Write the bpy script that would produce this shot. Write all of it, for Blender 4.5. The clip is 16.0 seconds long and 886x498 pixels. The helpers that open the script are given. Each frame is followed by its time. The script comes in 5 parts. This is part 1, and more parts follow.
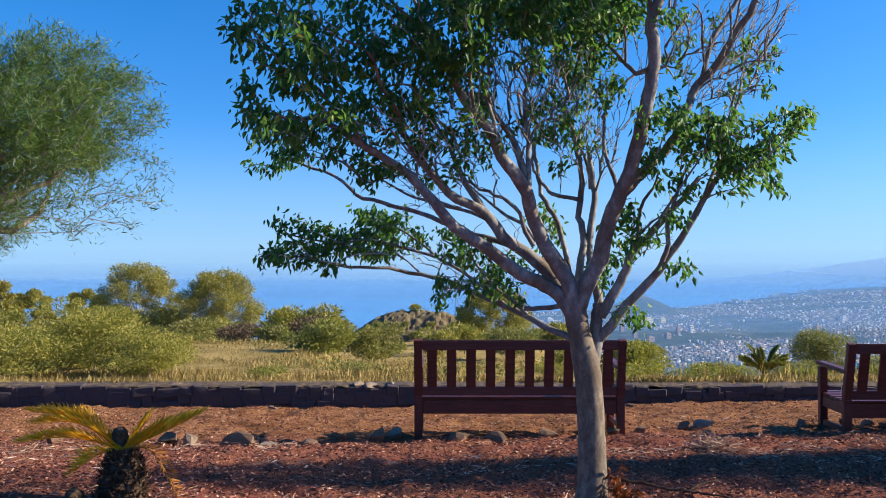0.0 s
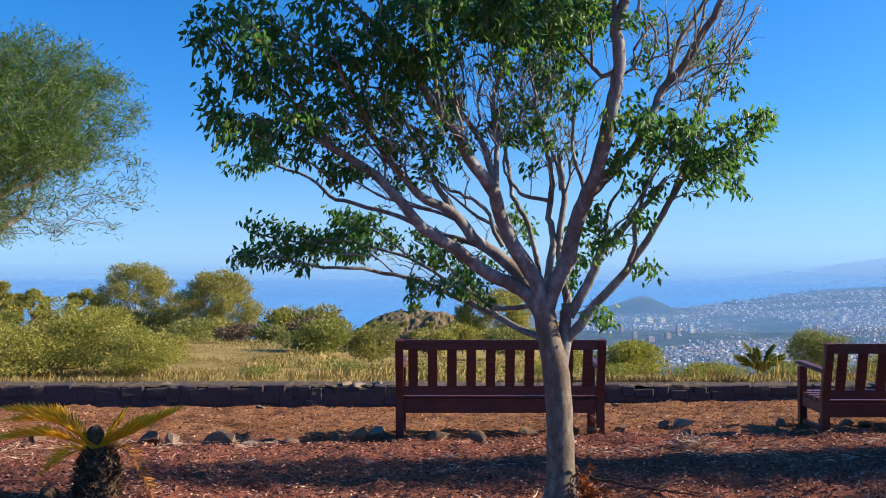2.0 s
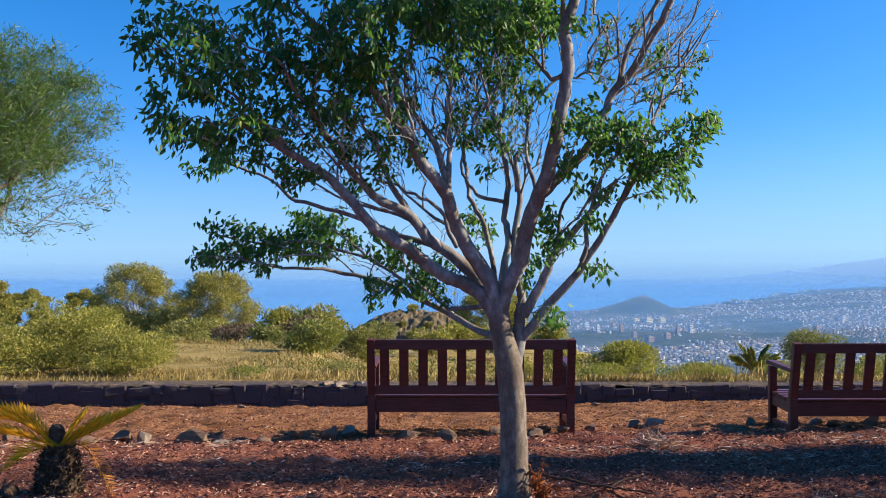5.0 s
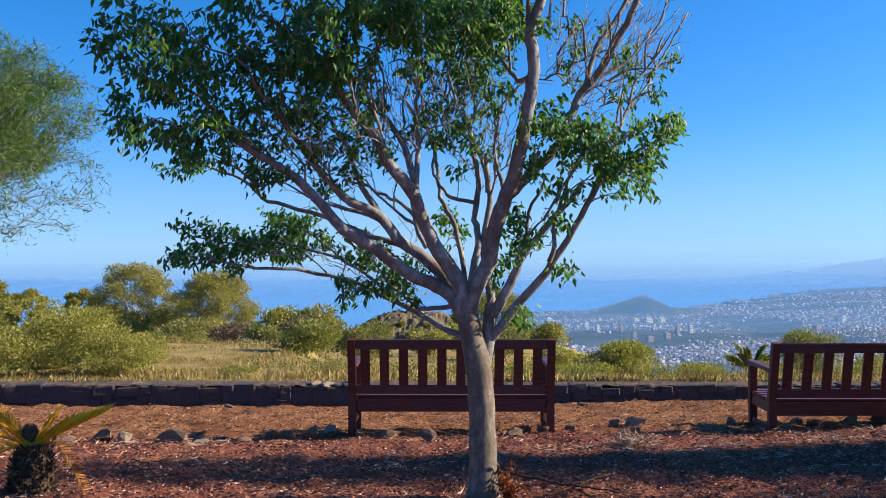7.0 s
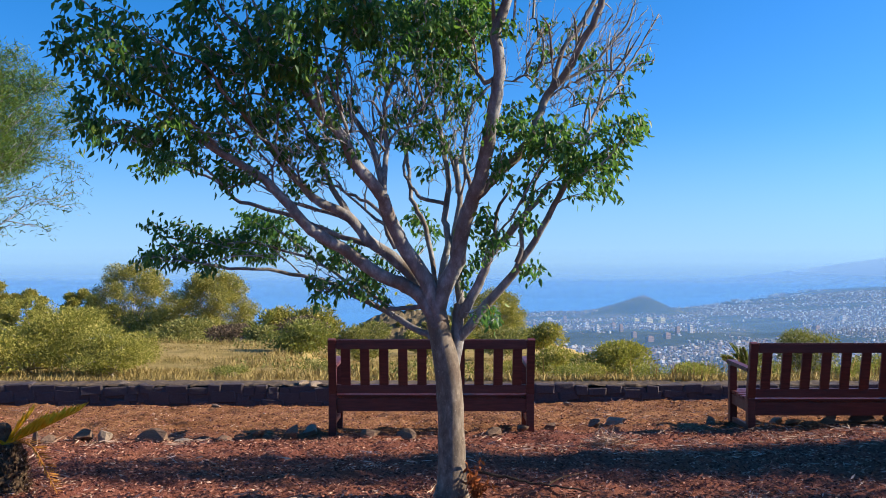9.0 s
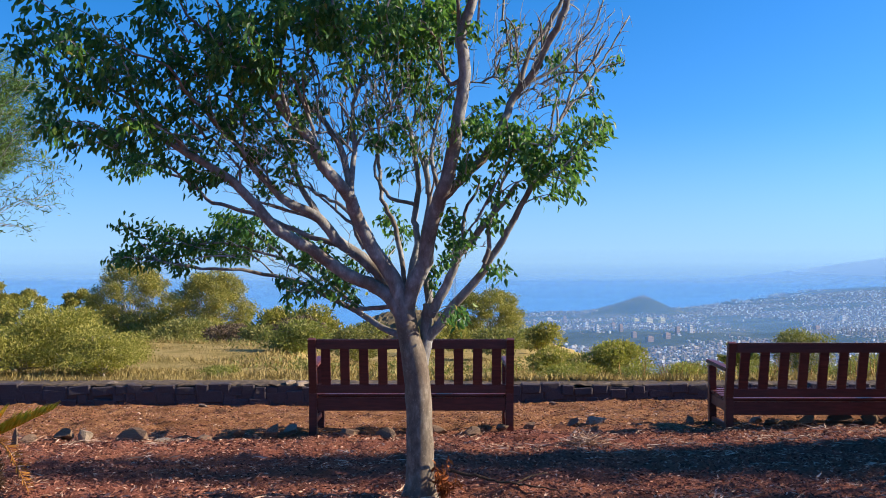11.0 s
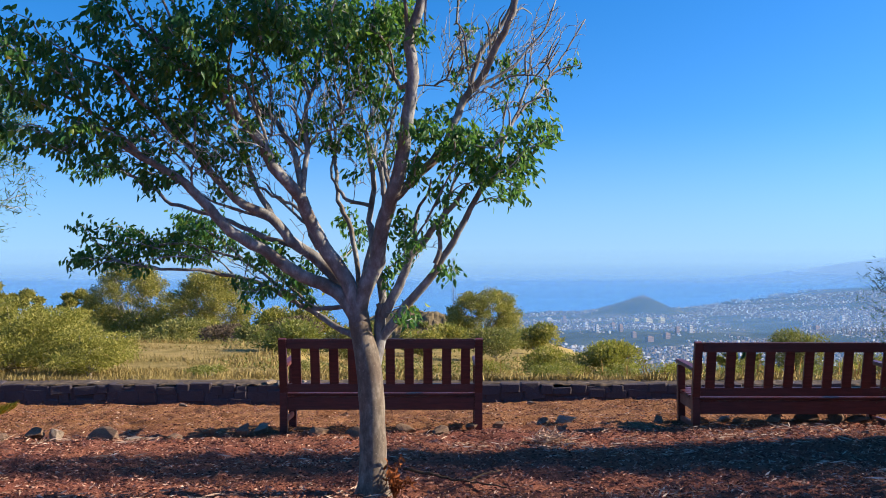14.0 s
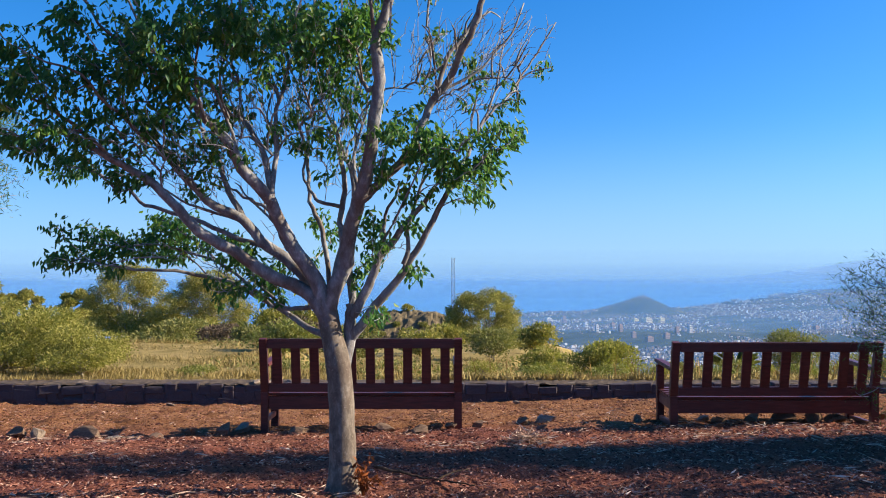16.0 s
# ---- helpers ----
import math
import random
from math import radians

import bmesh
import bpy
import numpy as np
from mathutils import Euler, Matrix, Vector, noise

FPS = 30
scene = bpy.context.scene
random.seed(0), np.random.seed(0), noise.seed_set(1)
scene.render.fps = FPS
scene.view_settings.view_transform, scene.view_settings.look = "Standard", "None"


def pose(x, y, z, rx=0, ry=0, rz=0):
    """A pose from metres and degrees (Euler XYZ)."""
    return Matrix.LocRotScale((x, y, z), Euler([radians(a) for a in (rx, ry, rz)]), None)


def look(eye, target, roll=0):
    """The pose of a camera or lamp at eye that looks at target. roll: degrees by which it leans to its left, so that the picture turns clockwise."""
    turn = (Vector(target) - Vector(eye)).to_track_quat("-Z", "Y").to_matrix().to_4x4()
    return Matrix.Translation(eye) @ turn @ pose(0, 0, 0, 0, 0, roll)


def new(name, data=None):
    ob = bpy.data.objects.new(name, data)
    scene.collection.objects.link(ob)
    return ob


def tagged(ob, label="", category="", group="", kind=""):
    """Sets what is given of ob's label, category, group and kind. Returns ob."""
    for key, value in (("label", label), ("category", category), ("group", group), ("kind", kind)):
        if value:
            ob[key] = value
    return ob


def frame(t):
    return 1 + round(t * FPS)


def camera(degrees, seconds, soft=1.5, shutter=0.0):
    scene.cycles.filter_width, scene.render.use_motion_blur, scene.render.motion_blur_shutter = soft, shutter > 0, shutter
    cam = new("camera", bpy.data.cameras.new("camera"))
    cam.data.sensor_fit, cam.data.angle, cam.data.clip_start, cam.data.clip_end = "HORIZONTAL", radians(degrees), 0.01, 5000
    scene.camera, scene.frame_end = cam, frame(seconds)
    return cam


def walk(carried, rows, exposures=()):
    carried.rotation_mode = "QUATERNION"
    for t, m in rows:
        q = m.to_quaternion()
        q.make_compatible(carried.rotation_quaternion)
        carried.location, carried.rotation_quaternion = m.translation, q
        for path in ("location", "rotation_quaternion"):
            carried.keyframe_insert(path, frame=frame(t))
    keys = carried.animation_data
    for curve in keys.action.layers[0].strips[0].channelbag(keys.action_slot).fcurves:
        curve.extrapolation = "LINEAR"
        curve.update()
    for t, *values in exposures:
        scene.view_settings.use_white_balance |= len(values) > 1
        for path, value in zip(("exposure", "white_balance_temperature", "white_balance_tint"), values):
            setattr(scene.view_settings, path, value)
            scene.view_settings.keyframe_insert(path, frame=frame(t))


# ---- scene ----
cam = camera(54.0, 16.0, soft=1.0)
PITCH = 0.78
PATH = [
    (0.0, 0.000, 0.000, 1.500),
    (0.5, 0.041, -0.014, 1.501),
    (1.0, 0.081, -0.028, 1.502),
    (1.5, 0.122, -0.041, 1.502),
    (2.0, 0.163, -0.053, 1.503),
    (2.5, 0.204, -0.064, 1.504),
    (3.0, 0.246, -0.075, 1.504),
    (3.5, 0.287, -0.085, 1.505),
    (4.0, 0.328, -0.095, 1.505),
    (6.5, 0.539, -0.139, 1.508),
    (7.0, 0.582, -0.147, 1.508),
    (7.5, 0.625, -0.156, 1.509),
    (8.0, 0.669, -0.164, 1.509),
    (8.5, 0.712, -0.172, 1.509),
    (9.0, 0.756, -0.180, 1.510),
    (11.5, 0.979, -0.225, 1.512),
    (12.0, 1.024, -0.235, 1.513),
    (12.5, 1.069, -0.246, 1.514),
    (13.0, 1.114, -0.257, 1.514),
    (13.5, 1.159, -0.269, 1.515),
    (14.0, 1.205, -0.281, 1.515),
    (14.5, 1.250, -0.295, 1.516),
    (15.0, 1.296, -0.309, 1.517),
    (15.5, 1.341, -0.323, 1.518),
    (16.0, 1.386, -0.339, 1.519),
]
walk(cam, [(t, pose(x, y, z, 90 + PITCH, 0, 0)) for t, x, y, z in PATH])

# ---- light ----
SUN_AZIMUTH, SUN_HEIGHT = 3.0, 24.0      # degrees from +x towards +y, degrees above the horizon
az, el = radians(SUN_AZIMUTH), radians(SUN_HEIGHT)
TO_SUN = Vector((math.cos(az) * math.cos(el), math.sin(az) * math.cos(el), math.sin(el)))
scene.view_settings.exposure = 1.2
world = bpy.data.worlds.new("sky")
scene.world = world
world.use_nodes = True
wn, wl = world.node_tree.nodes, world.node_tree.links
sky = wn.new("ShaderNodeTexSky")
sky.sky_type, sky.sun_disc = "NISHITA", False
sky.sun_elevation, sky.sun_rotation = el, radians(90 - SUN_AZIMUTH)
sky.altitude, sky.air_density, sky.dust_density, sky.ozone_density = 400, 1.0, 0.6, 2.0
coord = wn.new("ShaderNodeTexCoord")
lift = wn.new("ShaderNodeVectorMath")     # the horizon of a high place lies below eye level
lift.operation, lift.inputs[1].default_value = "ADD", (0, 0, 0.11)
hue = wn.new("ShaderNodeHueSaturation")
hue.inputs["Saturation"].default_value = 1.44
back = wn["Background"]
back.inputs["Strength"].default_value = 0.10
wl.new(coord.outputs["Generated"], lift.inputs[0])
wl.new(lift.outputs[0], sky.inputs["Vector"])
wl.new(sky.outputs["Color"], hue.inputs["Color"])
tint = wn.new("ShaderNodeMix")           # the deep blue of clear, dry air
tint.data_type, tint.blend_type = "RGBA", "MULTIPLY"
tint.inputs[0].default_value, tint.inputs[7].default_value = 1.0, (0.80, 0.89, 1.06, 1)
wl.new(hue.outputs["Color"], tint.inputs[6])
up = wn.new("ShaderNodeSeparateXYZ")          # pale haze low over the sea
wl.new(coord.outputs["Generated"], up.inputs[0])
low = wn.new("ShaderNodeMapRange")
low.interpolation_type = "SMOOTHSTEP"
low.inputs["From Min"].default_value, low.inputs["From Max"].default_value = 0.17, -0.06
low.inputs["To Min"].default_value, low.inputs["To Max"].default_value = 0.0, 0.9
wl.new(up.outputs["Z"], low.inputs["Value"])
haze = wn.new("ShaderNodeMix")
haze.data_type = "RGBA"
haze.inputs[7].default_value = (1.75, 2.75, 3.95, 1)
wl.new(low.outputs["Result"], haze.inputs[0])
wl.new(tint.outputs[2], haze.inputs[6])
wl.new(haze.outputs[2], back.inputs["Color"])
sun = new("sun", bpy.data.lights.new("sun", "SUN"))
sun.data.energy, sun.data.angle, sun.data.color = 4.6, radians(0.5), (1.0, 0.84, 0.62)
sun.matrix_world = look((60, 10, 40), Vector((60, 10, 40)) - TO_SUN)


# ---- materials ----
def material(name, rough=0.8, spec=0.3):
    m = bpy.data.materials.new(name)
    m.use_nodes = True
    b = m.node_tree.nodes["Principled BSDF"]
    b.inputs["Roughness"].default_value = rough
    b.inputs["Specular IOR Level"].default_value = spec
    return m, m.node_tree.nodes, m.node_tree.links, b


def ramp(n, l, fac, *stops):
    r = n.new("ShaderNodeValToRGB")
    e = r.color_ramp.elements
    while len(e) < len(stops):
        e.new(0.5)
    for k, (p, c) in zip(e, stops):
        k.position, k.color = p, (*c, 1)
    l.new(fac, r.inputs["Fac"])
    return r.outputs["Color"]


def grain(n, l, scale, detail=4, rough=0.6, stretch=(1, 1, 1), space="Object"):
    c = n.new("ShaderNodeTexCoord")
    m = n.new("ShaderNodeMapping")
    m.inputs["Scale"].default_value = stretch
    t = n.new("ShaderNodeTexNoise")
    t.inputs["Scale"].default_value, t.inputs["Detail"].default_value, t.inputs["Roughness"].default_value = scale, detail, rough
    l.new(c.outputs[space], m.inputs["Vector"])
    l.new(m.outputs["Vector"], t.inputs["Vector"])
    return t.outputs["Fac"]


def blend(n, l, fac, a, b, kind="MIX"):
    m = n.new("ShaderNodeMix")
    m.data_type, m.blend_type = "RGBA", kind
    for s, v in ((m.inputs[0], fac), (m.inputs[6], a), (m.inputs[7], b)):
        if isinstance(v, (int, float)):
            s.default_value = v
        elif isinstance(v, tuple):
            s.default_value = (*v, 1)
        else:
            l.new(v, s)
    return m.outputs[2]


def math_node(n, l, op, a, b, clamp=False):
    m = n.new("ShaderNodeMath")
    m.operation, m.use_clamp = op, clamp
    for s, v in zip(m.inputs, (a, b)):
        if isinstance(v, (int, float)):
            s.default_value = v
        else:
            l.new(v, s)
    return m.outputs[0]


def relief(n, l, b, height, strength, distance):
    k = n.new("ShaderNodeBump")
    k.inputs["Strength"].default_value, k.inputs["Distance"].default_value = strength, distance
    l.new(height, k.inputs["Height"])
    l.new(k.outputs["Normal"], b.inputs["Normal"])


def per_island(n):
    return n.new("ShaderNodeNewGeometry").outputs["Random Per Island"]


def leafy(name, stops, glow=0.35, rough=0.45, spec=0.4, shine=(0.30, 0.36, 0.03)):
    """Leaves: each one a little different, letting some sunlight through."""
    m, n, l, b = material(name, rough, spec)
    col = ramp(n, l, per_island(n), *stops)
    l.new(col, b.inputs["Base Color"])
    t = n.new("ShaderNodeBsdfTranslucent")
    l.new(blend(n, l, 0.5, col, shine), t.inputs["Color"])
    mix = n.new("ShaderNodeMixShader")
    mix.inputs[0].default_value = glow
    l.new(b.outputs[0], mix.inputs[1])
    l.new(t.outputs[0], mix.inputs[2])
    l.new(mix.outputs[0], n["Material Output"].inputs["Surface"])
    return m


def make_ground():
    m, n, l, b = material("mulch_and_field", 0.95, 0.03)
    pos = n.new("ShaderNodeNewGeometry").outputs["Position"]
    xyz = n.new("ShaderNodeSeparateXYZ")
    l.new(pos, xyz.inputs[0])
    fine, mid, wide = grain(n, l, 45, 6, 0.75), grain(n, l, 9, 5, 0.65), grain(n, l, 0.9, 4)
    mulch = ramp(n, l, fine, (0.28, (0.098, 0.037, 0.030)), (0.47, (0.24, 0.092, 0.070)), (0.62, (0.35, 0.148, 0.115)), (0.78, (0.48, 0.28, 0.22)))
    mulch = blend(n, l, mid, mulch, blend(n, l, 0.55, mulch, (0.12, 0.035, 0.016)))
    mulch = blend(n, l, ramp(n, l, wide, (0.4, (0, 0, 0)), (0.7, (1, 1, 1))), mulch, blend(n, l, 0.35, mulch, (0.30, 0.15, 0.08)))
    field = ramp(n, l, grain(n, l, 0.6, 6, 0.7), (0.3, (0.17, 0.14, 0.045)), (0.5, (0.31, 0.235, 0.09)), (0.72, (0.46, 0.34, 0.155)))
    far = ramp(n, l, grain(n, l, 0.012, 7, 0.7), (0.35, (0.025, 0.04, 0.03)), (0.52, (0.06, 0.075, 0.05)), (0.70, (0.20, 0.17, 0.12)))
    y = xyz.outputs["Y"]
    soil = ramp(n, l, grain(n, l, 34, 6, 0.85), (0.32, (0.085, 0.038, 0.018)), (0.48, (0.28, 0.134, 0.066)), (0.66, (0.48, 0.255, 0.138)))
    soil = blend(n, l, ramp(n, l, grain(n, l, 3.5, 4, 0.7), (0.40, (0, 0, 0)), (0.62, (0.8, 0.8, 0.8))), soil, (0.145, 0.062, 0.028))
    bare = math_node(n, l, "MULTIPLY", math_node(n, l, "ADD", math_node(n, l, "SUBTRACT", y, 7.6), wide), 1.3, True)
    mulch = blend(n, l, bare, mulch, soil)
    edge = math_node(n, l, "MULTIPLY", math_node(n, l, "SUBTRACT", y, 11.6), 4.0, True)
    town = math_node(n, l, "MULTIPLY", math_node(n, l, "SUBTRACT", y, 260), 0.01, True)
    l.new(blend(n, l, town, blend(n, l, edge, mulch, field), far), b.inputs["Base Color"])
    relief(n, l, b, blend(n, l, 0.4, fine, mid), 1.0, 0.045)
    return m


def make_wood():
    m, n, l, b = material("red_stained_wood", 0.42, 0.45)
    g = grain(n, l, 9, 6, 0.65, (0.6, 6, 6))
    col = ramp(n, l, g, (0.3, (0.055, 0.010, 0.009)), (0.55, (0.108, 0.020, 0.017)), (0.75, (0.165, 0.036, 0.029)))
    r = n.new("ShaderNodeObjectInfo").outputs["Random"]
    col = blend(n, l, math_node(n, l, "MULTIPLY", r, 0.3), col, (0.14, 0.04, 0.028))
    l.new(col, b.inputs["Base Color"])
    l.new(ramp(n, l, grain(n, l, 5, 3), (0.3, (0.33, 0.33, 0.33)), (0.7, (0.6, 0.6, 0.6))), b.inputs["Roughness"])
    relief(n, l, b, g, 0.25, 0.003)
    return m


def make_bark(name, dark, mid, light):
    m, n, l, b = material(name, 0.85, 0.2)
    g = grain(n, l, 26, 6, 0.7, (1, 1, 0.45))
    blotch = grain(n, l, 5.5, 4, 0.6, (1, 1, 0.6))
    col = ramp(n, l, g, (0.25, dark), (0.5, mid), (0.75, light))
    col = blend(n, l, ramp(n, l, blotch, (0.45, (0, 0, 0)), (0.62, (0.75, 0.75, 0.75))), col, (0.12, 0.085, 0.065))
    speck = grain(n, l, 95, 3, 0.7)
    col = blend(n, l, ramp(n, l, speck, (0.60, (0, 0, 0)), (0.72, (0.55, 0.55, 0.55))), col, (0.46, 0.40, 0.33))
    l.new(col, b.inputs["Base Color"])
    relief(n, l, b, blend(n, l, 0.5, g, blotch), 0.55, 0.012)
    return m


def make_stone(name, dark, light, spec=0.25):
    m, n, l, b = material(name, 0.9, spec)
    g, w = grain(n, l, 30, 6, 0.7), grain(n, l, 4, 4)
    col = ramp(n, l, g, (0.3, dark), (0.7, light))
    col = blend(n, l, ramp(n, l, w, (0.5, (0, 0, 0)), (0.7, (0.6, 0.6, 0.6))), col, tuple(0.5 * (p + q) + 0.03 for p, q in zip(dark, light)))
    r = n.new("ShaderNodeObjectInfo").outputs["Random"]
    col = blend(n, l, math_node(n, l, "MULTIPLY", r, 0.6), col, tuple(0.6 * p for p in light))
    l.new(col, b.inputs["Base Color"])
    relief(n, l, b, g, 0.6, 0.012)
    return m


def make_water():
    m, n, l, b = material("sea", 0.28, 0.5)
    col = ramp(n, l, grain(n, l, 0.002, 3, 0.5, (0.3, 1, 1)), (0.35, (0.026, 0.24, 0.60)), (0.65, (0.036, 0.28, 0.66)))
    l.new(col, b.inputs["Base Color"])
    relief(n, l, b, grain(n, l, 0.25, 4), 0.5, 0.6)
    return m


def make_town():
    m, n, l, b = material("town_render_and_roofs", 0.85, 0.2)
    col = ramp(n, l, per_island(n), (0.0, (0.84, 0.83, 0.80)), (0.15, (0.72, 0.70, 0.66)), (0.18, (0.30, 0.27, 0.25)), (0.5, (0.20, 0.18, 0.17)), (0.75, (0.14, 0.15, 0.15)), (0.9, (0.38, 0.27, 0.21)), (1.0, (0.55, 0.48, 0.42)))
    l.new(col, b.inputs["Base Color"])
    return m


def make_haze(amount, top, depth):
    """Haze imitated by a thin blue sheet: mostly clear, thinning upwards."""
    m, n, l, b = material("painted_haze", 1.0, 0.0)
    # the blue of distant haze is put into the base colour
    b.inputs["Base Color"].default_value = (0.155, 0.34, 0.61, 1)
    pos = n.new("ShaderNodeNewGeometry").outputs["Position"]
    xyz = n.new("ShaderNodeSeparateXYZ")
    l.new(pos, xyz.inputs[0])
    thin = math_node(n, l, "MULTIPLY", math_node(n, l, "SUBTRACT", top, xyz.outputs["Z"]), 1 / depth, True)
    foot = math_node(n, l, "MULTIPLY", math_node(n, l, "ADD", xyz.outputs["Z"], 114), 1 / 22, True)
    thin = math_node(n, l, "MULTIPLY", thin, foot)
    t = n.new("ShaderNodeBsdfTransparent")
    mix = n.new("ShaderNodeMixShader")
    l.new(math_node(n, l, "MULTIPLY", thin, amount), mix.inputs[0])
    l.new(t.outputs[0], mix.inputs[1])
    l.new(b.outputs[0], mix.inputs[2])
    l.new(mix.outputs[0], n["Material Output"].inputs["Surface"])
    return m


def plain(name, dark, light, scale=20, rough=0.85, spec=0.2, bump=0.3):
    m, n, l, b = material(name, rough, spec)
    g = grain(n, l, scale, 5, 0.65)
    l.new(ramp(n, l, g, (0.3, dark), (0.7, light)), b.inputs["Base Color"])
    relief(n, l, b, g, bump, 0.01)
    return m


GROUND, WOOD, BARK, WATER, TOWN = make_ground(), make_wood(), make_bark("smooth_grey_bark", (0.075, 0.066, 0.062), (0.202, 0.205, 0.214), (0.43, 0.435, 0.45)), make_water(), make_town()
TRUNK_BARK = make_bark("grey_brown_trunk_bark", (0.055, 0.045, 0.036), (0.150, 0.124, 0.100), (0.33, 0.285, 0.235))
WALL_STONE = make_stone("dark_basalt", (0.030, 0.025, 0.031), (0.105, 0.085, 0.098))
ROCK = make_stone("weathered_rock", (0.055, 0.037, 0.027), (0.28, 0.185, 0.130), 0.1)
MOUND = make_stone("rocky_mound", (0.075, 0.060, 0.034), (0.21, 0.160, 0.088))
LEAF = leafy("broad_glossy_leaf", ((0.0, (0.016, 0.072, 0.034)), (0.45, (0.036, 0.135, 0.042)), (0.8, (0.082, 0.195, 0.044)), (0.985, (0.17, 0.25, 0.045)), (1.0, (0.32, 0.24, 0.04))), 0.46, 0.45, 0.32, (0.18, 0.37, 0.045))
WILLOW = leafy("narrow_leaf", ((0.0, (0.030, 0.085, 0.030)), (0.5, (0.056, 0.15, 0.042)), (1.0, (0.13, 0.20, 0.05))), 0.4)
SCRUB = leafy("scrub_leaf", ((0.0, (0.135, 0.14, 0.028)), (0.5, (0.265, 0.252, 0.056)), (1.0, (0.43, 0.38, 0.125))), 0.38, 0.7, 0.2)
OLIVE = leafy("grey_green_leaf", ((0.0, (0.09, 0.105, 0.038)), (0.5, (0.185, 0.185, 0.06)), (1.0, (0.34, 0.30, 0.12))), 0.3, 0.7, 0.2)
FIBRE = leafy("frayed_fibre", ((0.0, (0.06, 0.030, 0.022)), (0.8, (0.13, 0.075, 0.055)), (1.0, (0.55, 0.46, 0.42))), 0.1, 0.9, 0.05, (0.3, 0.2, 0.15))
GUM = leafy("gum_leaf", ((0.0, (0.11, 0.115, 0.03)), (0.5, (0.25, 0.235, 0.058)), (1.0, (0.45, 0.375, 0.10))), 0.35, 0.6, 0.3)
LIME = leafy("bright_leaf", ((0.0, (0.095, 0.12, 0.028)), (0.5, (0.18, 0.195, 0.048)), (1.0, (0.30, 0.29, 0.085))), 0.35, 0.6, 0.3)
DRYTWIG = leafy("dry_twigs", ((0.0, (0.06, 0.045, 0.04)), (0.5, (0.12, 0.085, 0.07)), (1.0, (0.20, 0.15, 0.10))), 0.1, 0.9, 0.1)
STRAW = leafy("dry_grass", ((0.0, (0.22, 0.185, 0.07)), (0.35, (0.31, 0.25, 0.10)), (0.7, (0.39, 0.31, 0.14)), (0.95, (0.46, 0.37, 0.18)), (1.0, (0.22, 0.23, 0.06))), 0.3, 0.8, 0.08, (0.48, 0.34, 0.14))
CHIP = leafy("bark_chips", ((0.0, (0.073, 0.032, 0.026)), (0.45, (0.21, 0.088, 0.066)), (0.85, (0.35, 0.17, 0.125)), (1.0, (0.55, 0.39, 0.31))), 0.0, 0.9, 0.06)
FROND = leafy("yellowing_frond", ((0.0, (0.62, 0.35, 0.02)), (0.5, (0.80, 0.47, 0.03)), (1.0, (0.88, 0.55, 0.05))), 0.68, 0.5, 0.2, (0.95, 0.60, 0.04))
DRY_FROND = leafy("dried_frond", ((0.0, (0.30, 0.10, 0.02)), (1.0, (0.45, 0.20, 0.05))), 0.3, 0.7, 0.2)
PALM_TRUNK = plain("shaggy_palm_trunk", (0.03, 0.02, 0.014), (0.13, 0.09, 0.06), 35, 0.95, 0.1, 0.8)
TWIG = plain("grey_twig", (0.17, 0.166, 0.168), (0.39, 0.385, 0.39), 30)
PALE_BARK = plain("pale_bark", (0.20, 0.17, 0.12), (0.42, 0.37, 0.29), 8)
STEEL = plain("galvanised_steel", (0.20, 0.21, 0.23), (0.32, 0.33, 0.35), 4, 0.5, 0.5, 0.1)
# distance haze is put into the far ridge's pale blue colour
HILL = plain("haze_blue_hills", (0.25, 0.46, 0.70), (0.28, 0.49, 0.73), 0.003)
WHITE_WALL = plain("white_render", (0.56, 0.55, 0.53), (0.68, 0.67, 0.65), 0.3, 0.8, 0.2, 0.1)
YELLOW_WALL = plain("cream_render", (0.66, 0.58, 0.34), (0.76, 0.68, 0.42), 0.3, 0.8, 0.2, 0.1)
BRICK_WALL = plain("terracotta_render", (0.28, 0.19, 0.16), (0.36, 0.25, 0.21), 0.3, 0.8, 0.2, 0.1)
GLASS = plain("dark_window", (0.12, 0.13, 0.15), (0.17, 0.18, 0.20), 1, 0.2, 0.5, 0.0)
CAP = plain("pale_dust", (0.05, 0.040, 0.033), (0.165, 0.125, 0.092), 14, 0.95, 0.1, 0.6)
DRY_STALK = leafy("dry_stalk", ((0.0, (0.16, 0.08, 0.035)), (0.6, (0.34, 0.20, 0.08)), (1.0, (0.42, 0.30, 0.14))), 0.2, 0.85, 0.08, (0.45, 0.28, 0.12))
LITTER = leafy("pale_litter", ((0.0, (0.26, 0.15, 0.11)), (0.5, (0.42, 0.29, 0.22)), (1.0, (0.62, 0.49, 0.41))), 0.1, 0.9, 0.05, (0.5, 0.3, 0.2))
PALE_ROCK = make_stone("pale_rock", (0.14, 0.105, 0.08), (0.36, 0.285, 0.22))
RUST = leafy("rust_brown_leaf", ((0.0, (0.12, 0.035, 0.014)), (1.0, (0.28, 0.09, 0.03))), 0.15, 0.85, 0.08, (0.3, 0.1, 0.03))


# ---- building blocks ----
class Geo:
    """Vertices and faces gathered into one mesh."""

    def __init__(self):
        self.v, self.f = [], []

    def add(self, verts, faces):
        k = len(self.v)
        self.v.extend(tuple(p) for p in verts)
        self.f.extend(tuple(i + k for i in q) for q in faces)

    def mesh(self, name, mat, smooth=False):
        me = bpy.data.meshes.new(name)
        me.from_pydata(self.v, [], self.f)
        me.materials.append(mat)
        if smooth:
            me.shade_smooth()
        return me


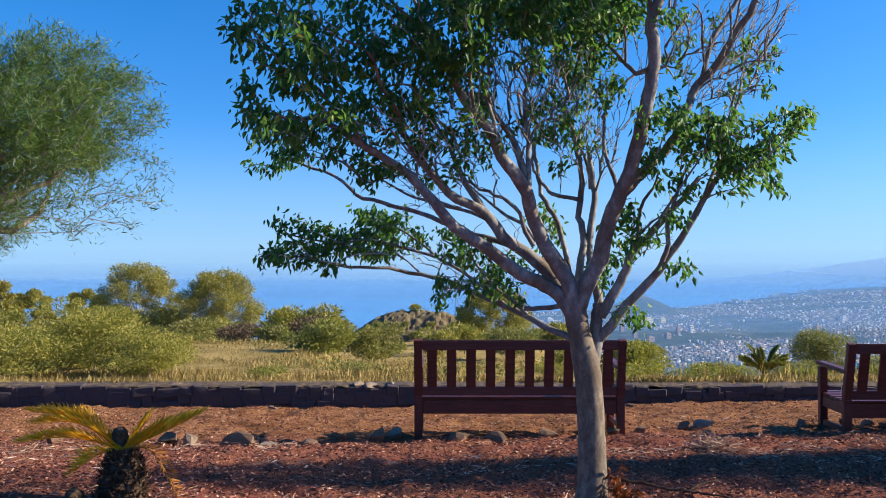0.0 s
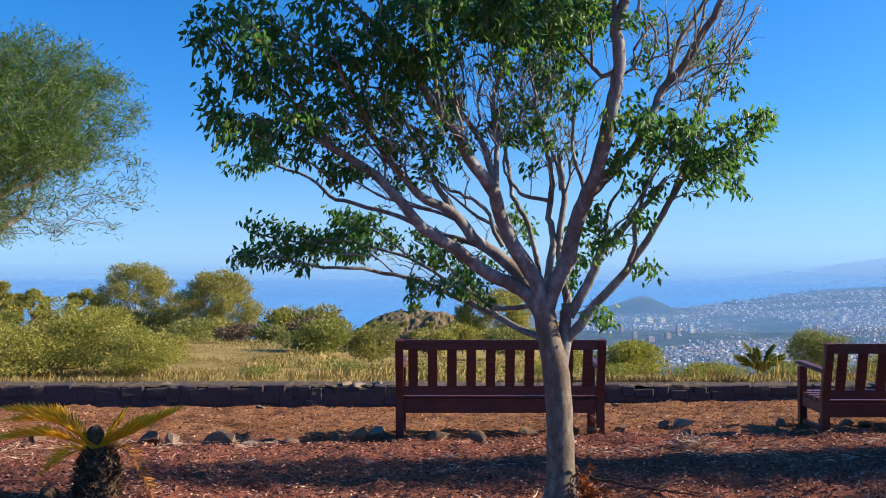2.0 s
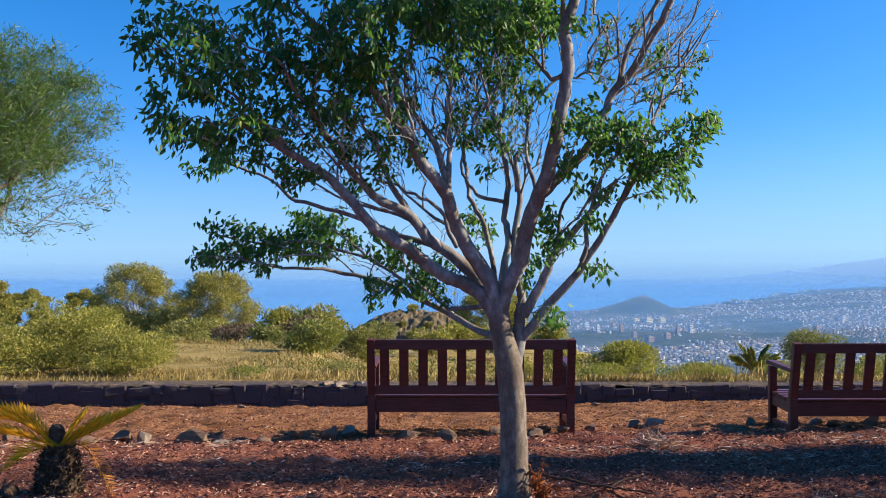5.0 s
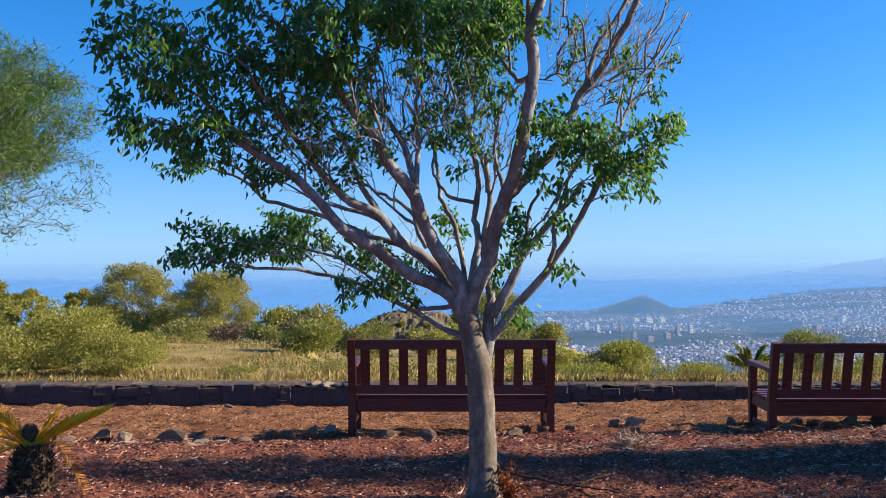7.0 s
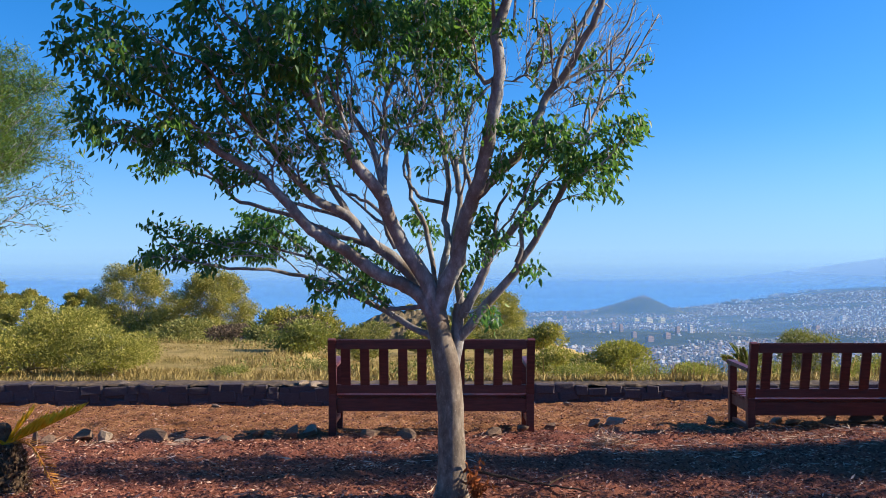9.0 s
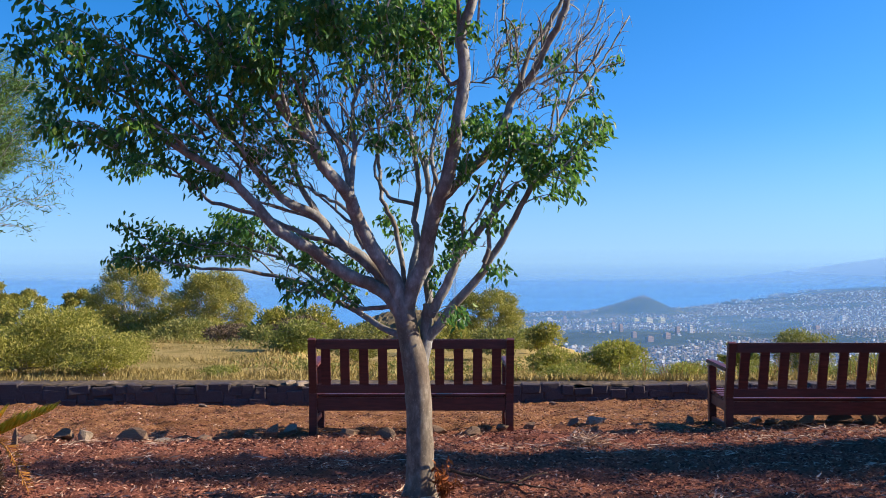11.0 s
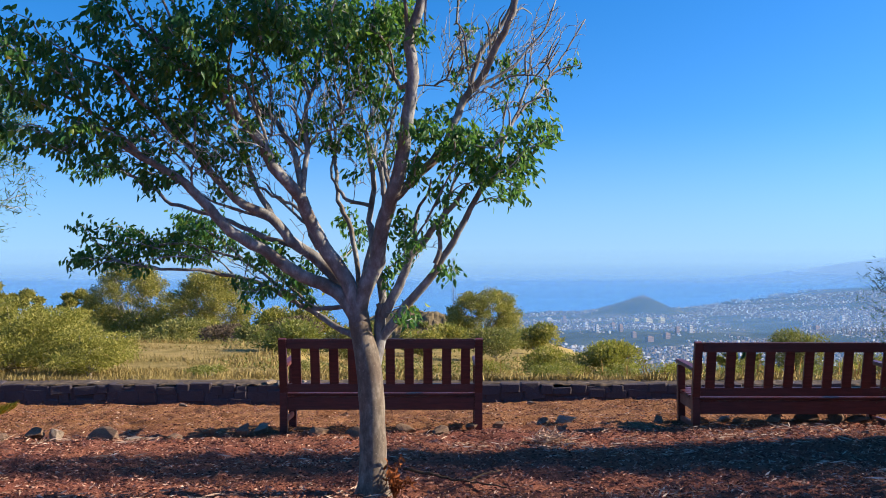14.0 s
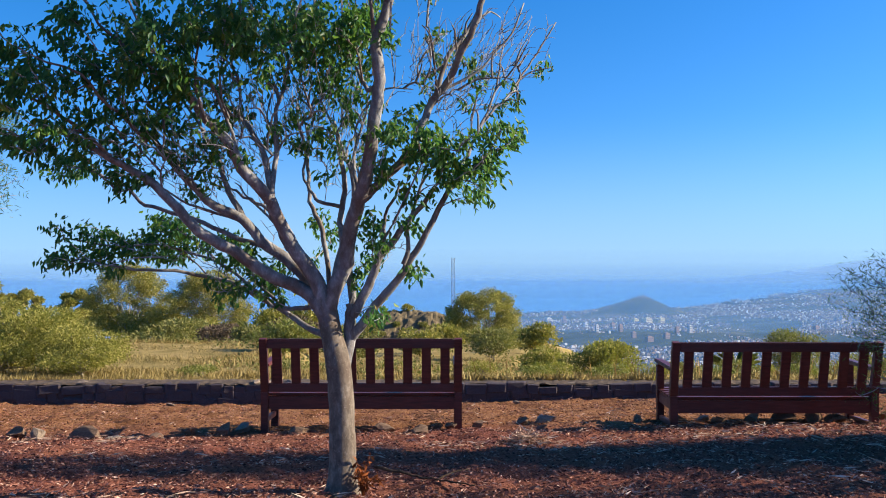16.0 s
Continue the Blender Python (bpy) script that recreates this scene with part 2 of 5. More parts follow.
def part(name, geo, mat, parent=None, label="", smooth=False):
    """One mesh object, under a thing or a part."""
    me = geo if isinstance(geo, bpy.types.Mesh) else geo.mesh(name, mat, smooth)
    ob = new(name, me)
    if parent:
        ob.parent = parent
    return tagged(ob, label)


def bm_mesh(name, bm, mat, smooth=False):
    me = bpy.data.meshes.new(name)
    bm.to_mesh(me)
    bm.free()
    me.materials.append(mat)
    if smooth:
        me.shade_smooth()
    return me


def thing(name, x, y, z, label, category, group="", turn=0, kind=""):
    ob = new(name)
    ob.empty_display_size = 0.1
    ob.matrix_world = pose(x, y, z, 0, 0, turn)
    return tagged(ob, label, category, group, kind)


def beam(name, a, b, wide, deep, mat, parent, bevel=0.004, label=""):
    """A bevelled board from a to b; wide is across x (or y where it runs along x), deep the other way."""
    a, b = Vector(a), Vector(b)
    d = b - a
    bm = bmesh.new()
    bmesh.ops.create_cube(bm, size=1)
    for v in bm.verts:
        v.co = Vector((v.co.x * wide, v.co.y * deep, v.co.z * d.length))
    bmesh.ops.bevel(bm, geom=bm.edges[:], offset=bevel, segments=2, affect="EDGES")
    up = d.normalized()
    side = Vector((1, 0, 0)) if abs(up.x) < 0.8 else Vector((0, 1, 0))
    front = up.cross(side).normalized()
    side = front.cross(up)
    turn = Matrix((side, front, up)).transposed().to_4x4()
    bm.transform(Matrix.Translation((a + b) / 2) @ turn)
    return part(name, bm_mesh(name, bm, mat), mat, parent, label)


def spline(points, step):
    """Points along a smooth line through the given ones."""
    p = [np.array(q, float) for q in points]
    p = [2 * p[0] - p[1]] + p + [2 * p[-1] - p[-2]]
    out = []
    for a, b, c, d in zip(p, p[1:], p[2:], p[3:]):
        k = max(2, int(np.linalg.norm(c - b) / step))
        for i in range(k):
            t = i / k
            out.append(0.5 * (2 * b + (c - a) * t + (2 * a - 5 * b + 4 * c - d) * t * t + (3 * b - a - 3 * c + d) * t ** 3))
    return np.array(out + [p[-2]])


def tube(geo, pts, radii, sides=7, wobble=0.0, rng=None):
    pts = np.asarray(pts, float)
    tang = np.gradient(pts, axis=0)
    tang /= np.linalg.norm(tang, axis=1)[:, None] + 1e-9
    ref = np.array((0.31, 0.93, 0.18)) if abs(tang[0][1]) < 0.8 else np.array((1.0, 0.1, 0.0))
    k, verts = len(pts), []
    ang = np.arange(sides) * 2 * math.pi / sides
    for p, t, r in zip(pts, tang, radii):
        s = np.cross(t, ref)
        s /= np.linalg.norm(s) + 1e-9
        q = np.cross(s, t)
        rr = r * (1 + (wobble * rng.uniform(-1, 1, sides) if wobble else 0))
        ring = p + (np.cos(ang) * rr)[:, None] * s + (np.sin(ang) * rr)[:, None] * q
        verts.extend(map(tuple, ring))
    faces = [(i * sides + j, i * sides + (j + 1) % sides, (i + 1) * sides + (j + 1) % sides, (i + 1) * sides + j) for i in range(k - 1) for j in range(sides)]
    faces.append(tuple((k - 1) * sides + j for j in range(sides)))
    geo.add(verts, faces)


BROAD = ((0.0, 0.05), (0.35, 0.5), (0.7, 0.34), (1.0, 0.0))     # along the leaf, half width


def leaves(name, pos, way, size, ratio, mat, rng, shape="broad", fold=0.25, curl=0.0):
    """One mesh of many leaves: where each begins, where it points, how long and how wide it is."""
    n = len(pos)
    way = way / (np.linalg.norm(way, axis=1)[:, None] + 1e-9)
    rnd = rng.normal(size=(n, 3))
    side = np.cross(way, rnd)
    side /= np.linalg.norm(side, axis=1)[:, None] + 1e-9
    nor = np.cross(side, way)
    if shape == "narrow":
        mid = pos + way * (size * 0.42)[:, None] - nor * (size * curl * 0.18)[:, None]
        off = side * (size * ratio * 0.5)[:, None]
        up = nor * (size * ratio * fold)[:, None]
        cols = [pos, mid - off + up, mid + off + up, pos + way * size[:, None] - nor * (size * curl)[:, None]]
        quads, tris = [], [(0, 3, 1), (0, 2, 3)]
    else:
        cols = []
        for t, w in BROAD[:-1]:
            mid = pos + way * (size * t)[:, None] - nor * (size * curl * t * t)[:, None]
            off = side * (size * ratio * w)[:, None]
            up = nor * (size * ratio * w * fold * 2)[:, None]
            cols += [mid - off + up, mid, mid + off + up]
        cols.append(pos + way * size[:, None] - nor * (size * curl)[:, None])
        quads = [(0, 1, 4, 3), (1, 2, 5, 4), (3, 4, 7, 6), (4, 5, 8, 7)]
        tris = [(6, 7, 9), (7, 8, 9)]
    k = len(cols)
    verts = np.stack(cols, 1).reshape(-1, 3)
    base = (np.arange(n) * k)[:, None, None]
    q = (base + np.array(quads, int).reshape(-1, 4)[None]).reshape(-1, 4)
    t3 = (base + np.array(tris)[None]).reshape(-1, 3)
    me = bpy.data.meshes.new(name)
    loops = np.concatenate([q.ravel(), t3.ravel()])
    me.vertices.add(len(verts))
    me.vertices.foreach_set("co", verts.astype(np.float32).ravel())
    me.loops.add(len(loops))
    me.loops.foreach_set("vertex_index", loops.astype(np.int32))
    me.polygons.add(len(q) + len(t3))
    starts = np.concatenate([np.arange(len(q)) * 4, len(q) * 4 + np.arange(len(t3)) * 3])
    me.polygons.foreach_set("loop_start", starts.astype(np.int32))
    me.update(calc_edges=True)
    me.validate()
    me.materials.append(mat)
    return me


def ball_points(rng, n, shell=0.0):
    p = rng.normal(size=(n, 3))
    p /= np.linalg.norm(p, axis=1)[:, None]
    r = rng.uniform(shell ** 3, 1, n) ** (1 / 3)
    return p * r[:, None]


def smooth01(t):
    t = np.clip(t, 0, 1)
    return t * t * (3 - 2 * t)


# ---- the lie of the land ----
SEA = -110.0
WALL_Y = 11.35


def value_noise(x, y, seed):
    """Smooth noise on a unit lattice."""
    xi, yi = np.floor(x).astype(np.int64), np.floor(y).astype(np.int64)
    fx, fy = x - xi, y - yi
    fx, fy = fx * fx * (3 - 2 * fx), fy * fy * (3 - 2 * fy)

    def h(a, b):
        k = (a * 374761393 + b * 668265263 + seed * 974634777) & 0x7FFFFFFF
        k = ((k ^ (k >> 13)) * 1274126177) & 0x7FFFFFFF
        return (k ^ (k >> 16)) / 0x7FFFFFFF

    return (h(xi, yi) * (1 - fx) + h(xi + 1, yi) * fx) * (1 - fy) + (h(xi, yi + 1) * (1 - fx) + h(xi + 1, yi + 1) * fx) * fy - 0.5


def land(x, y, rough=True):
    x, y = np.asarray(x, float), np.asarray(y, float)
    near = np.interp(y, (-8, 0, 2.5, 4.6, 7.5, WALL_Y), (0.75, 0.50, 0.36, 0.19, -0.015, -0.40)) + 0.02 * np.clip(x - 0.65, -0.5, 8)
    hill = np.interp(y, (WALL_Y, 50, 200), (-0.16, -4.55, -16.2)) - 0.012 * np.clip(x, 0, 40) * smooth01((y - 12) / 25)
    a = x / np.maximum(y, 1)
    hill = hill + 1.15 * smooth01((-a - 0.10) / 0.06) * smooth01((y - 16) / 26) * smooth01((75 - y) / 25) - 0.9 * smooth01((a - 0.10) / 0.06) * smooth01((y - 17) / 22)
    crest = 185 - 133 * smooth01((a - 0.10) / 0.14)
    hill = hill - 0.40 * np.maximum(0, y - crest)
    town = -114 + 9 * smooth01((a - 0.055) / 0.06) + 42 * smooth01((y - 800) / 1600) * smooth01((a - 0.10) / 0.56)
    town = town - 0.5 * np.maximum(0, y - (1790 + 650 * smooth01((a - 0.25) / 0.2)))
    cone_r = np.hypot(x - 388, (y - 1700) * 0.8)
    town = town + 38 * np.exp(-(cone_r / 40) ** 1.3) + 8 * np.exp(-((x - 325) ** 2 + (y - 1700) ** 2) / 2600)
    z = np.where(y < WALL_Y + 0.12, near, np.where(y < 700, np.maximum(hill, -116), np.where(a > 0.03, town, -116)))
    if rough:
        bump = 0.040 * value_noise(x * 2.2, y * 2.2, 1) + 0.040 * value_noise(x * 6, y * 6, 2) + 0.042 * value_noise(x * 13, y * 13, 3)
        bump = bump * smooth01((y - 1.6) / 1.6) * smooth01((9.5 - np.abs(x - 1)) / 2)
        z = z + np.where(y < WALL_Y, bump, 0.15 * value_noise(x * 0.3, y * 0.3, 4) * smooth01((y - 13) / 8))
        z = z + np.where(y > 700, 7 * value_noise(x / 160, y / 160, 5) + 4 * value_noise(x / 60, y / 60, 6), 0)
    return z


def ground_at(x, y):
    return float(land(x, y))


def build_ground():
    fine_x = np.arange(-5.5, 8.0, 0.055)
    out = np.geomspace(0.08, 4990, 70)
    xs = np.concatenate([-5.5 - out[::-1], fine_x, 8.0 + out])
    ys = np.concatenate([-np.geomspace(1, 4900, 12)[::-1], np.arange(0, 3, 0.2), np.arange(3, WALL_Y + 0.3, 0.055), np.geomspace(WALL_Y + 0.35, 4990, 300)])
    gx, gy = np.meshgrid(xs, ys)
    gz = land(gx, gy)
    nx, ny = len(xs), len(ys)
    verts = np.stack([gx, gy, gz], -1).reshape(-1, 3)
    i = (np.arange(ny - 1)[:, None] * nx + np.arange(nx - 1)[None]).ravel()
    faces = np.stack([i, i + 1, i + nx + 1, i + nx], 1)
    me = bpy.data.meshes.new("ground")
    me.from_pydata(verts.tolist(), [], faces.tolist())
    me.materials.append(GROUND)
    me.shade_smooth()
    tagged(new("ground", me), "reddish brown bark mulch and dry hillside falling to a town", "ground", kind="structure")


build_ground()
g = Geo()
g.add([(-4990, 150, SEA), (4990, 150, SEA), (4990, 4895, SEA), (-4990, 4895, SEA)], [(0, 1, 2, 3)])
tagged(part("water", g, WATER), "deep blue calm sea up to the horizon", "sea", kind="structure")


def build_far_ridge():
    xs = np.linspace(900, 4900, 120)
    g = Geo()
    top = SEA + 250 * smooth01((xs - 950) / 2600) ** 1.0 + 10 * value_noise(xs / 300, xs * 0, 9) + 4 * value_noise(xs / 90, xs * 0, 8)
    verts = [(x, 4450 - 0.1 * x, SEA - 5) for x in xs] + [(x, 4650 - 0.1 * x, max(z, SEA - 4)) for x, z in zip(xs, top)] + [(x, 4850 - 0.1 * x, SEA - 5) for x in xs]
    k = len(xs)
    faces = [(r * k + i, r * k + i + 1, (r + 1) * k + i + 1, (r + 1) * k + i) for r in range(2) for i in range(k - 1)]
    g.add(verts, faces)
    tagged(part("backdrop", g, HILL, smooth=True), "far mountain ridge with its haze painted in as pale blue", "mountain", kind="structure")


build_far_ridge()


# Added sheet, tilted back to catch the sun, imitating haze with its blue.
def build_haze_sheet(y, amount, depth=12, over=0):
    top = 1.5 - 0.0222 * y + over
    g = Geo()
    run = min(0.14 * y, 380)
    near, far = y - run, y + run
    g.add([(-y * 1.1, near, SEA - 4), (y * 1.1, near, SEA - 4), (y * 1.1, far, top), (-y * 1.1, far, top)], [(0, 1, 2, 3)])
    ob = tagged(part("backdrop", g, make_haze(amount, top, depth)), "sloping blue sheet standing in for haze over sea and town", "haze", kind="structure")
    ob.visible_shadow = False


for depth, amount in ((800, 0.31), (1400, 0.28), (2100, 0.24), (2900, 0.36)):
    build_haze_sheet(depth, amount)
build_haze_sheet(3900, 0.56, 190, 150)
build_haze_sheet(4400, 0.95, 130, 90)


# ---- the low wall ----
def block_mesh(seed, mat):
    """A rough-hewn block one unit across."""
    rng = np.random.default_rng(seed)
    bm = bmesh.new()
    bmesh.ops.create_cube(bm, size=1)
    for v in bm.verts:
        v.co += Vector(rng.uniform(-0.05, 0.05, 3))
    bmesh.ops.bevel(bm, geom=bm.edges[:], offset=0.085, segments=1, affect="EDGES")
    for v in bm.verts:
        v.co += Vector(rng.uniform(-0.025, 0.025, 3))
    return bm_mesh("stone", bm, mat)


def build_wall():
    rng = np.random.default_rng(5)
    x0, x1, top = -8.5, 9.5, -0.135
    wall = thing("wall_north", 0, WALL_Y + 0.2, -0.5, "low dry-laid wall of dark basalt stones holding the bank", "wall", kind="structure")
    core = Geo()
    n = 60
    xs = np.linspace(x0, x1, n)
    vs = []
    for x in xs:
        for y, z in ((-0.06, -0.2), (-0.06, top + 0.5 - 0.07), (0.22, top + 0.5 - 0.05), (0.22, -0.2)):
            vs.append((x, y, z))
    core.add(vs, [(4 * i + j, 4 * i + (j + 1) % 4, 4 * i + 4 + (j + 1) % 4, 4 * i + 4 + j) for i in range(n - 1) for j in range(4)])
    part("core", core, WALL_STONE, wall, "dark earth and rubble behind the stones")
    cap = Geo()
    m = 260
    rows = []
    for px in np.linspace(x0, x1, m):
        for py, pz in ((-0.17, 0.468), (-0.15, 0.483), (0.05, 0.492), (0.25, 0.485)):
            rows.append((px, py + rng.uniform(-0.02, 0.02), pz + top - (-0.135) - 0.118 + rng.uniform(-0.008, 0.008)))
    cap.add(rows, [(4 * i + j, 4 * i + 4 + j, 4 * i + 5 + j, 4 * i + 1 + j) for i in range(m - 1) for j in range(3)])
    part("capping", cap, CAP, wall, "pale dusty soil along the top")
    blocks = [block_mesh(40 + k, WALL_STONE) for k in range(10)]
    for a, b in ((0.0, 0.36), (0.36, 0.68), (0.68, 1.0)):
        x = x0
        while x < x1:
            w = rng.uniform(0.13, 0.36)
            floor = ground_at(x + w / 2, WALL_Y - 0.1) - 0.07
            span = top - 0.012 - floor
            low, high = floor + a * span - rng.uniform(0, 0.03), floor + b * span + (rng.uniform(0, 0.035) if b < 1 else rng.uniform(-0.03, 0.022))
            ob = new("stone", blocks[rng.integers(10)])
            ob.parent = wall
            ob.matrix_local = Matrix.Translation((x + w / 2, -0.09 + rng.uniform(-0.014, 0.014), (low + high) / 2 + 0.5)) @ Euler((rng.uniform(-0.05, 0.05), rng.uniform(-0.07, 0.07), rng.uniform(-0.03, 0.05))).to_matrix().to_4x4() @ Matrix.Diagonal((w * 1.05, 0.2, (high - low) * 1.10, 1))
            x += w


# ---- rocks in the mulch ----
def rock_mesh(seed, mat, cuts=2):
    rng = np.random.default_rng(seed)
    bm = bmesh.new()
    bmesh.ops.create_icosphere(bm, subdivisions=cuts, radius=0.5)
    planes = [(Vector(ball_points(rng, 1, 0.99)[0]).normalized(), rng.uniform(0.15, 0.30)) for _ in range(8)]
    for v in bm.verts:
        for nrm, d in planes:
            over = v.co.dot(nrm) - d
            if over > 0:
                v.co -= nrm * over
        v.co += Vector(rng.uniform(-0.015, 0.015, 3))
    return bm_mesh("rock", bm, mat)


def build_rocks():
    rng = np.random.default_rng(11)
    kinds = [[rock_mesh(70 + k, m) for k in range(7)] for m in (ROCK, PALE_ROCK)]
    row_a = ((-2.19, 6.98, 0.20, 0.08, 0), (-2.04, 7.02, 0.13, 0.11, 1), (-1.70, 7.05, 0.41, 0.08, 0), (-1.42, 7.09, 0.19, 0.04, 1), (-1.09, 7.19, 0.15, 0.04, 0), (-0.85, 7.30, 0.15, 0.08, 0), (-0.56, 7.30, 0.20, 0.10, 0))
    row_b = ((-0.40, 7.45, 0.14, 0.09, 1), (0.11, 7.23, 0.23, 0.08, 0), (0.43, 7.30, 0.28, 0.07, 0), (0.89, 7.23, 0.18, 0.08, 0), (1.21, 7.19, 0.18, 0.08, 0), (1.45, 7.42, 0.11, 0.06, 0), (1.70, 7.49, 0.14, 0.07, 0))
    row_c = ((2.12, 7.61, 0.14, 0.07, 0), (2.33, 7.86, 0.24, 0.07, 1), (3.19, 7.77, 0.10, 0.06, 0), (3.60, 7.69, 0.16, 0.07, 0), (3.85, 7.86, 0.12, 0.06, 1), (3.90, 7.61, 0.14, 0.06, 0), (4.19, 7.53, 0.15, 0.09, 1))
    row_d = ((4.48, 7.53, 0.27, 0.09, 0), (4.72, 7.53, 0.16, 0.10, 0), (-2.52, 6.78, 0.08, 0.13, 0), (-2.49, 6.95, 0.13, 0.05, 0), (4.96, 7.49, 0.23, 0.07, 0), (5.37, 7.57, 0.20, 0.07, 0), (-3.15, 6.98, 0.14, 0.07, 0))
    for k, (x, y, w, h, pale) in enumerate(row_a + row_b + row_c + row_d):
        ob = new("rock", kinds[pale][k % 7])
        deep = min(w, 0.17) * rng.uniform(0.9, 1.2)
        ob.matrix_world = Matrix.Translation((x, y + deep * 0.35, ground_at(x, y) + h * 0.32)) @ Euler((rng.uniform(-0.25, 0.25), rng.uniform(-0.22, 0.22), rng.uniform(-0.5, 0.5))).to_matrix().to_4x4() @ Matrix.Diagonal((w * 1.28, deep * 1.45, h * 2.0, 1))
        tagged(ob, "small pale angular rock half sunk in the mulch" if pale else "small rough grey-brown rock half sunk in the mulch", "rock", "rocks edging the mulch")


def build_litter():
    """A fallen stick, dried sprigs by the trunk, a pale stone and rubble on the wall."""
    rng = np.random.default_rng(61)
    z = ground_at(1.25, 4.85)
    stick = thing("fallen_stick", 1.25, 4.85, z, "thin dark dry stick lying on the mulch", "stick")
    g = Geo()
    line = spline(((-0.28, 0.16, 0.06), (-0.1, 0.06, 0.045), (0.1, -0.03, 0.03), (0.32, -0.16, 0.03)), 0.03)
    line[1:-1] += rng.normal(size=(len(line) - 2, 3)) * 0.004
    tube(g, line, np.linspace(0.011, 0.004, len(line)), 6, 0.1, rng)
    part("stem", g, PALM_TRUNK, stick, "", True)
    g = Geo()
    line = spline(((0.1, -0.03, 0.03), (0.2, 0.03, 0.06), (0.3, 0.07, 0.07)), 0.03)
    tube(g, line, np.linspace(0.006, 0.002, len(line)), 5)
    part("side_twig", g, PALM_TRUNK, stick, "", True)
    x, y = 0.93, 4.62
    sprig = thing("dry_sprig", x, y, ground_at(x, y), "rust-red dried shoots beside the trunk", "dry plant")
    pos, way = [], []
    for k in range(10):
        a, h = rng.uniform(0, 6.28), rng.uniform(0.08, 0.22)
        tip = np.array((math.cos(a) * 0.08 + 0.03, math.sin(a) * 0.08, h))
        g = Geo()
        ln = spline(((0, 0, -0.02), tip * (0.35, 0.35, 0.6), tip), 0.03)
        tube(g, ln, np.linspace(0.004, 0.0015, len(ln)), 4)
        part("shoot", g, RUST, sprig)
        for q in ln[2:]:
            for _ in range(3):
                pos.append(q)
                way.append(rng.normal(size=3) + (0, 0, -0.5))
    part("dead_foliage", leaves("dead_foliage", np.array(pos), np.array(way), rng.uniform(0.03, 0.06, len(pos)), 0.3, RUST, rng, "broad", 0.3, 0.3), RUST, sprig)
    for x, y, w, h in ((-2.14, 11.0, 0.16, 0.05), (2.35, 10.9, 0.14, 0.05)):
        ob = new("pale_stone", rock_mesh(91, PALE_ROCK))
        ob.matrix_world = Matrix.Translation((x, y, ground_at(x, y) + 0.01)) @ Matrix.Diagonal((w, w * 0.8, h * 1.8, 1))
        tagged(ob, "small pale flat stone at the foot of the wall", "rock", "pale stones")
    x, y = -2.02, 4.78
    ob = new("dead_stub", rock_like((0, 0, 0.03), 0.045, rng).mesh("dead_stub", PALM_TRUNK))
    ob.matrix_world = Matrix.Translation((x, y, ground_at(x, y))) @ Matrix.Diagonal((1.1, 1, 1.15, 1))
    tagged(ob, "dark dry stub beside the sago palm", "stub")
    x, y = 2.05, 6.62
    heap = thing("straw_heap", x, y, ground_at(x, y), "small heap of pale straw against a rock", "straw")
    p = np.abs(rng.normal(size=(260, 3))) * rng.choice((-1, 1), (260, 3)) * (0.10, 0.07, 0.0) + (0, 0, 0.01)
    p[:, 2] += 0.07 * np.exp(-(p[:, 0] / 0.12) ** 2) * rng.random(260)
    part("straw", leaves("straw", p, rng.normal(size=(260, 3)) * (1, 1, 0.3), rng.uniform(0.06, 0.16, 260), 0.05, LITTER, rng, "narrow", 0.1, 0.2), LITTER, heap)
    for k, (x, w, h) in enumerate(((-1.12, 0.26, 0.06), (-0.90, 0.30, 0.075), (-0.68, 0.22, 0.055), (-0.52, 0.16, 0.05), (-3.5, 0.2, 0.04), (3.1, 0.24, 0.04), (4.4, 0.2, 0.05))):
        ob = new("loose_stone", rock_mesh(92 + k, PALE_ROCK))
        ob.matrix_world = Matrix.Translation((x, WALL_Y + 0.14, -0.145)) @ Matrix.Rotation(k * 1.3, 4, "Z") @ Matrix.Diagonal((w * 1.2, w * 0.9, h * 1.9, 1))
        tagged(ob, "loose pinkish-grey stone lying on the low wall", "rock", "loose stones on the wall")


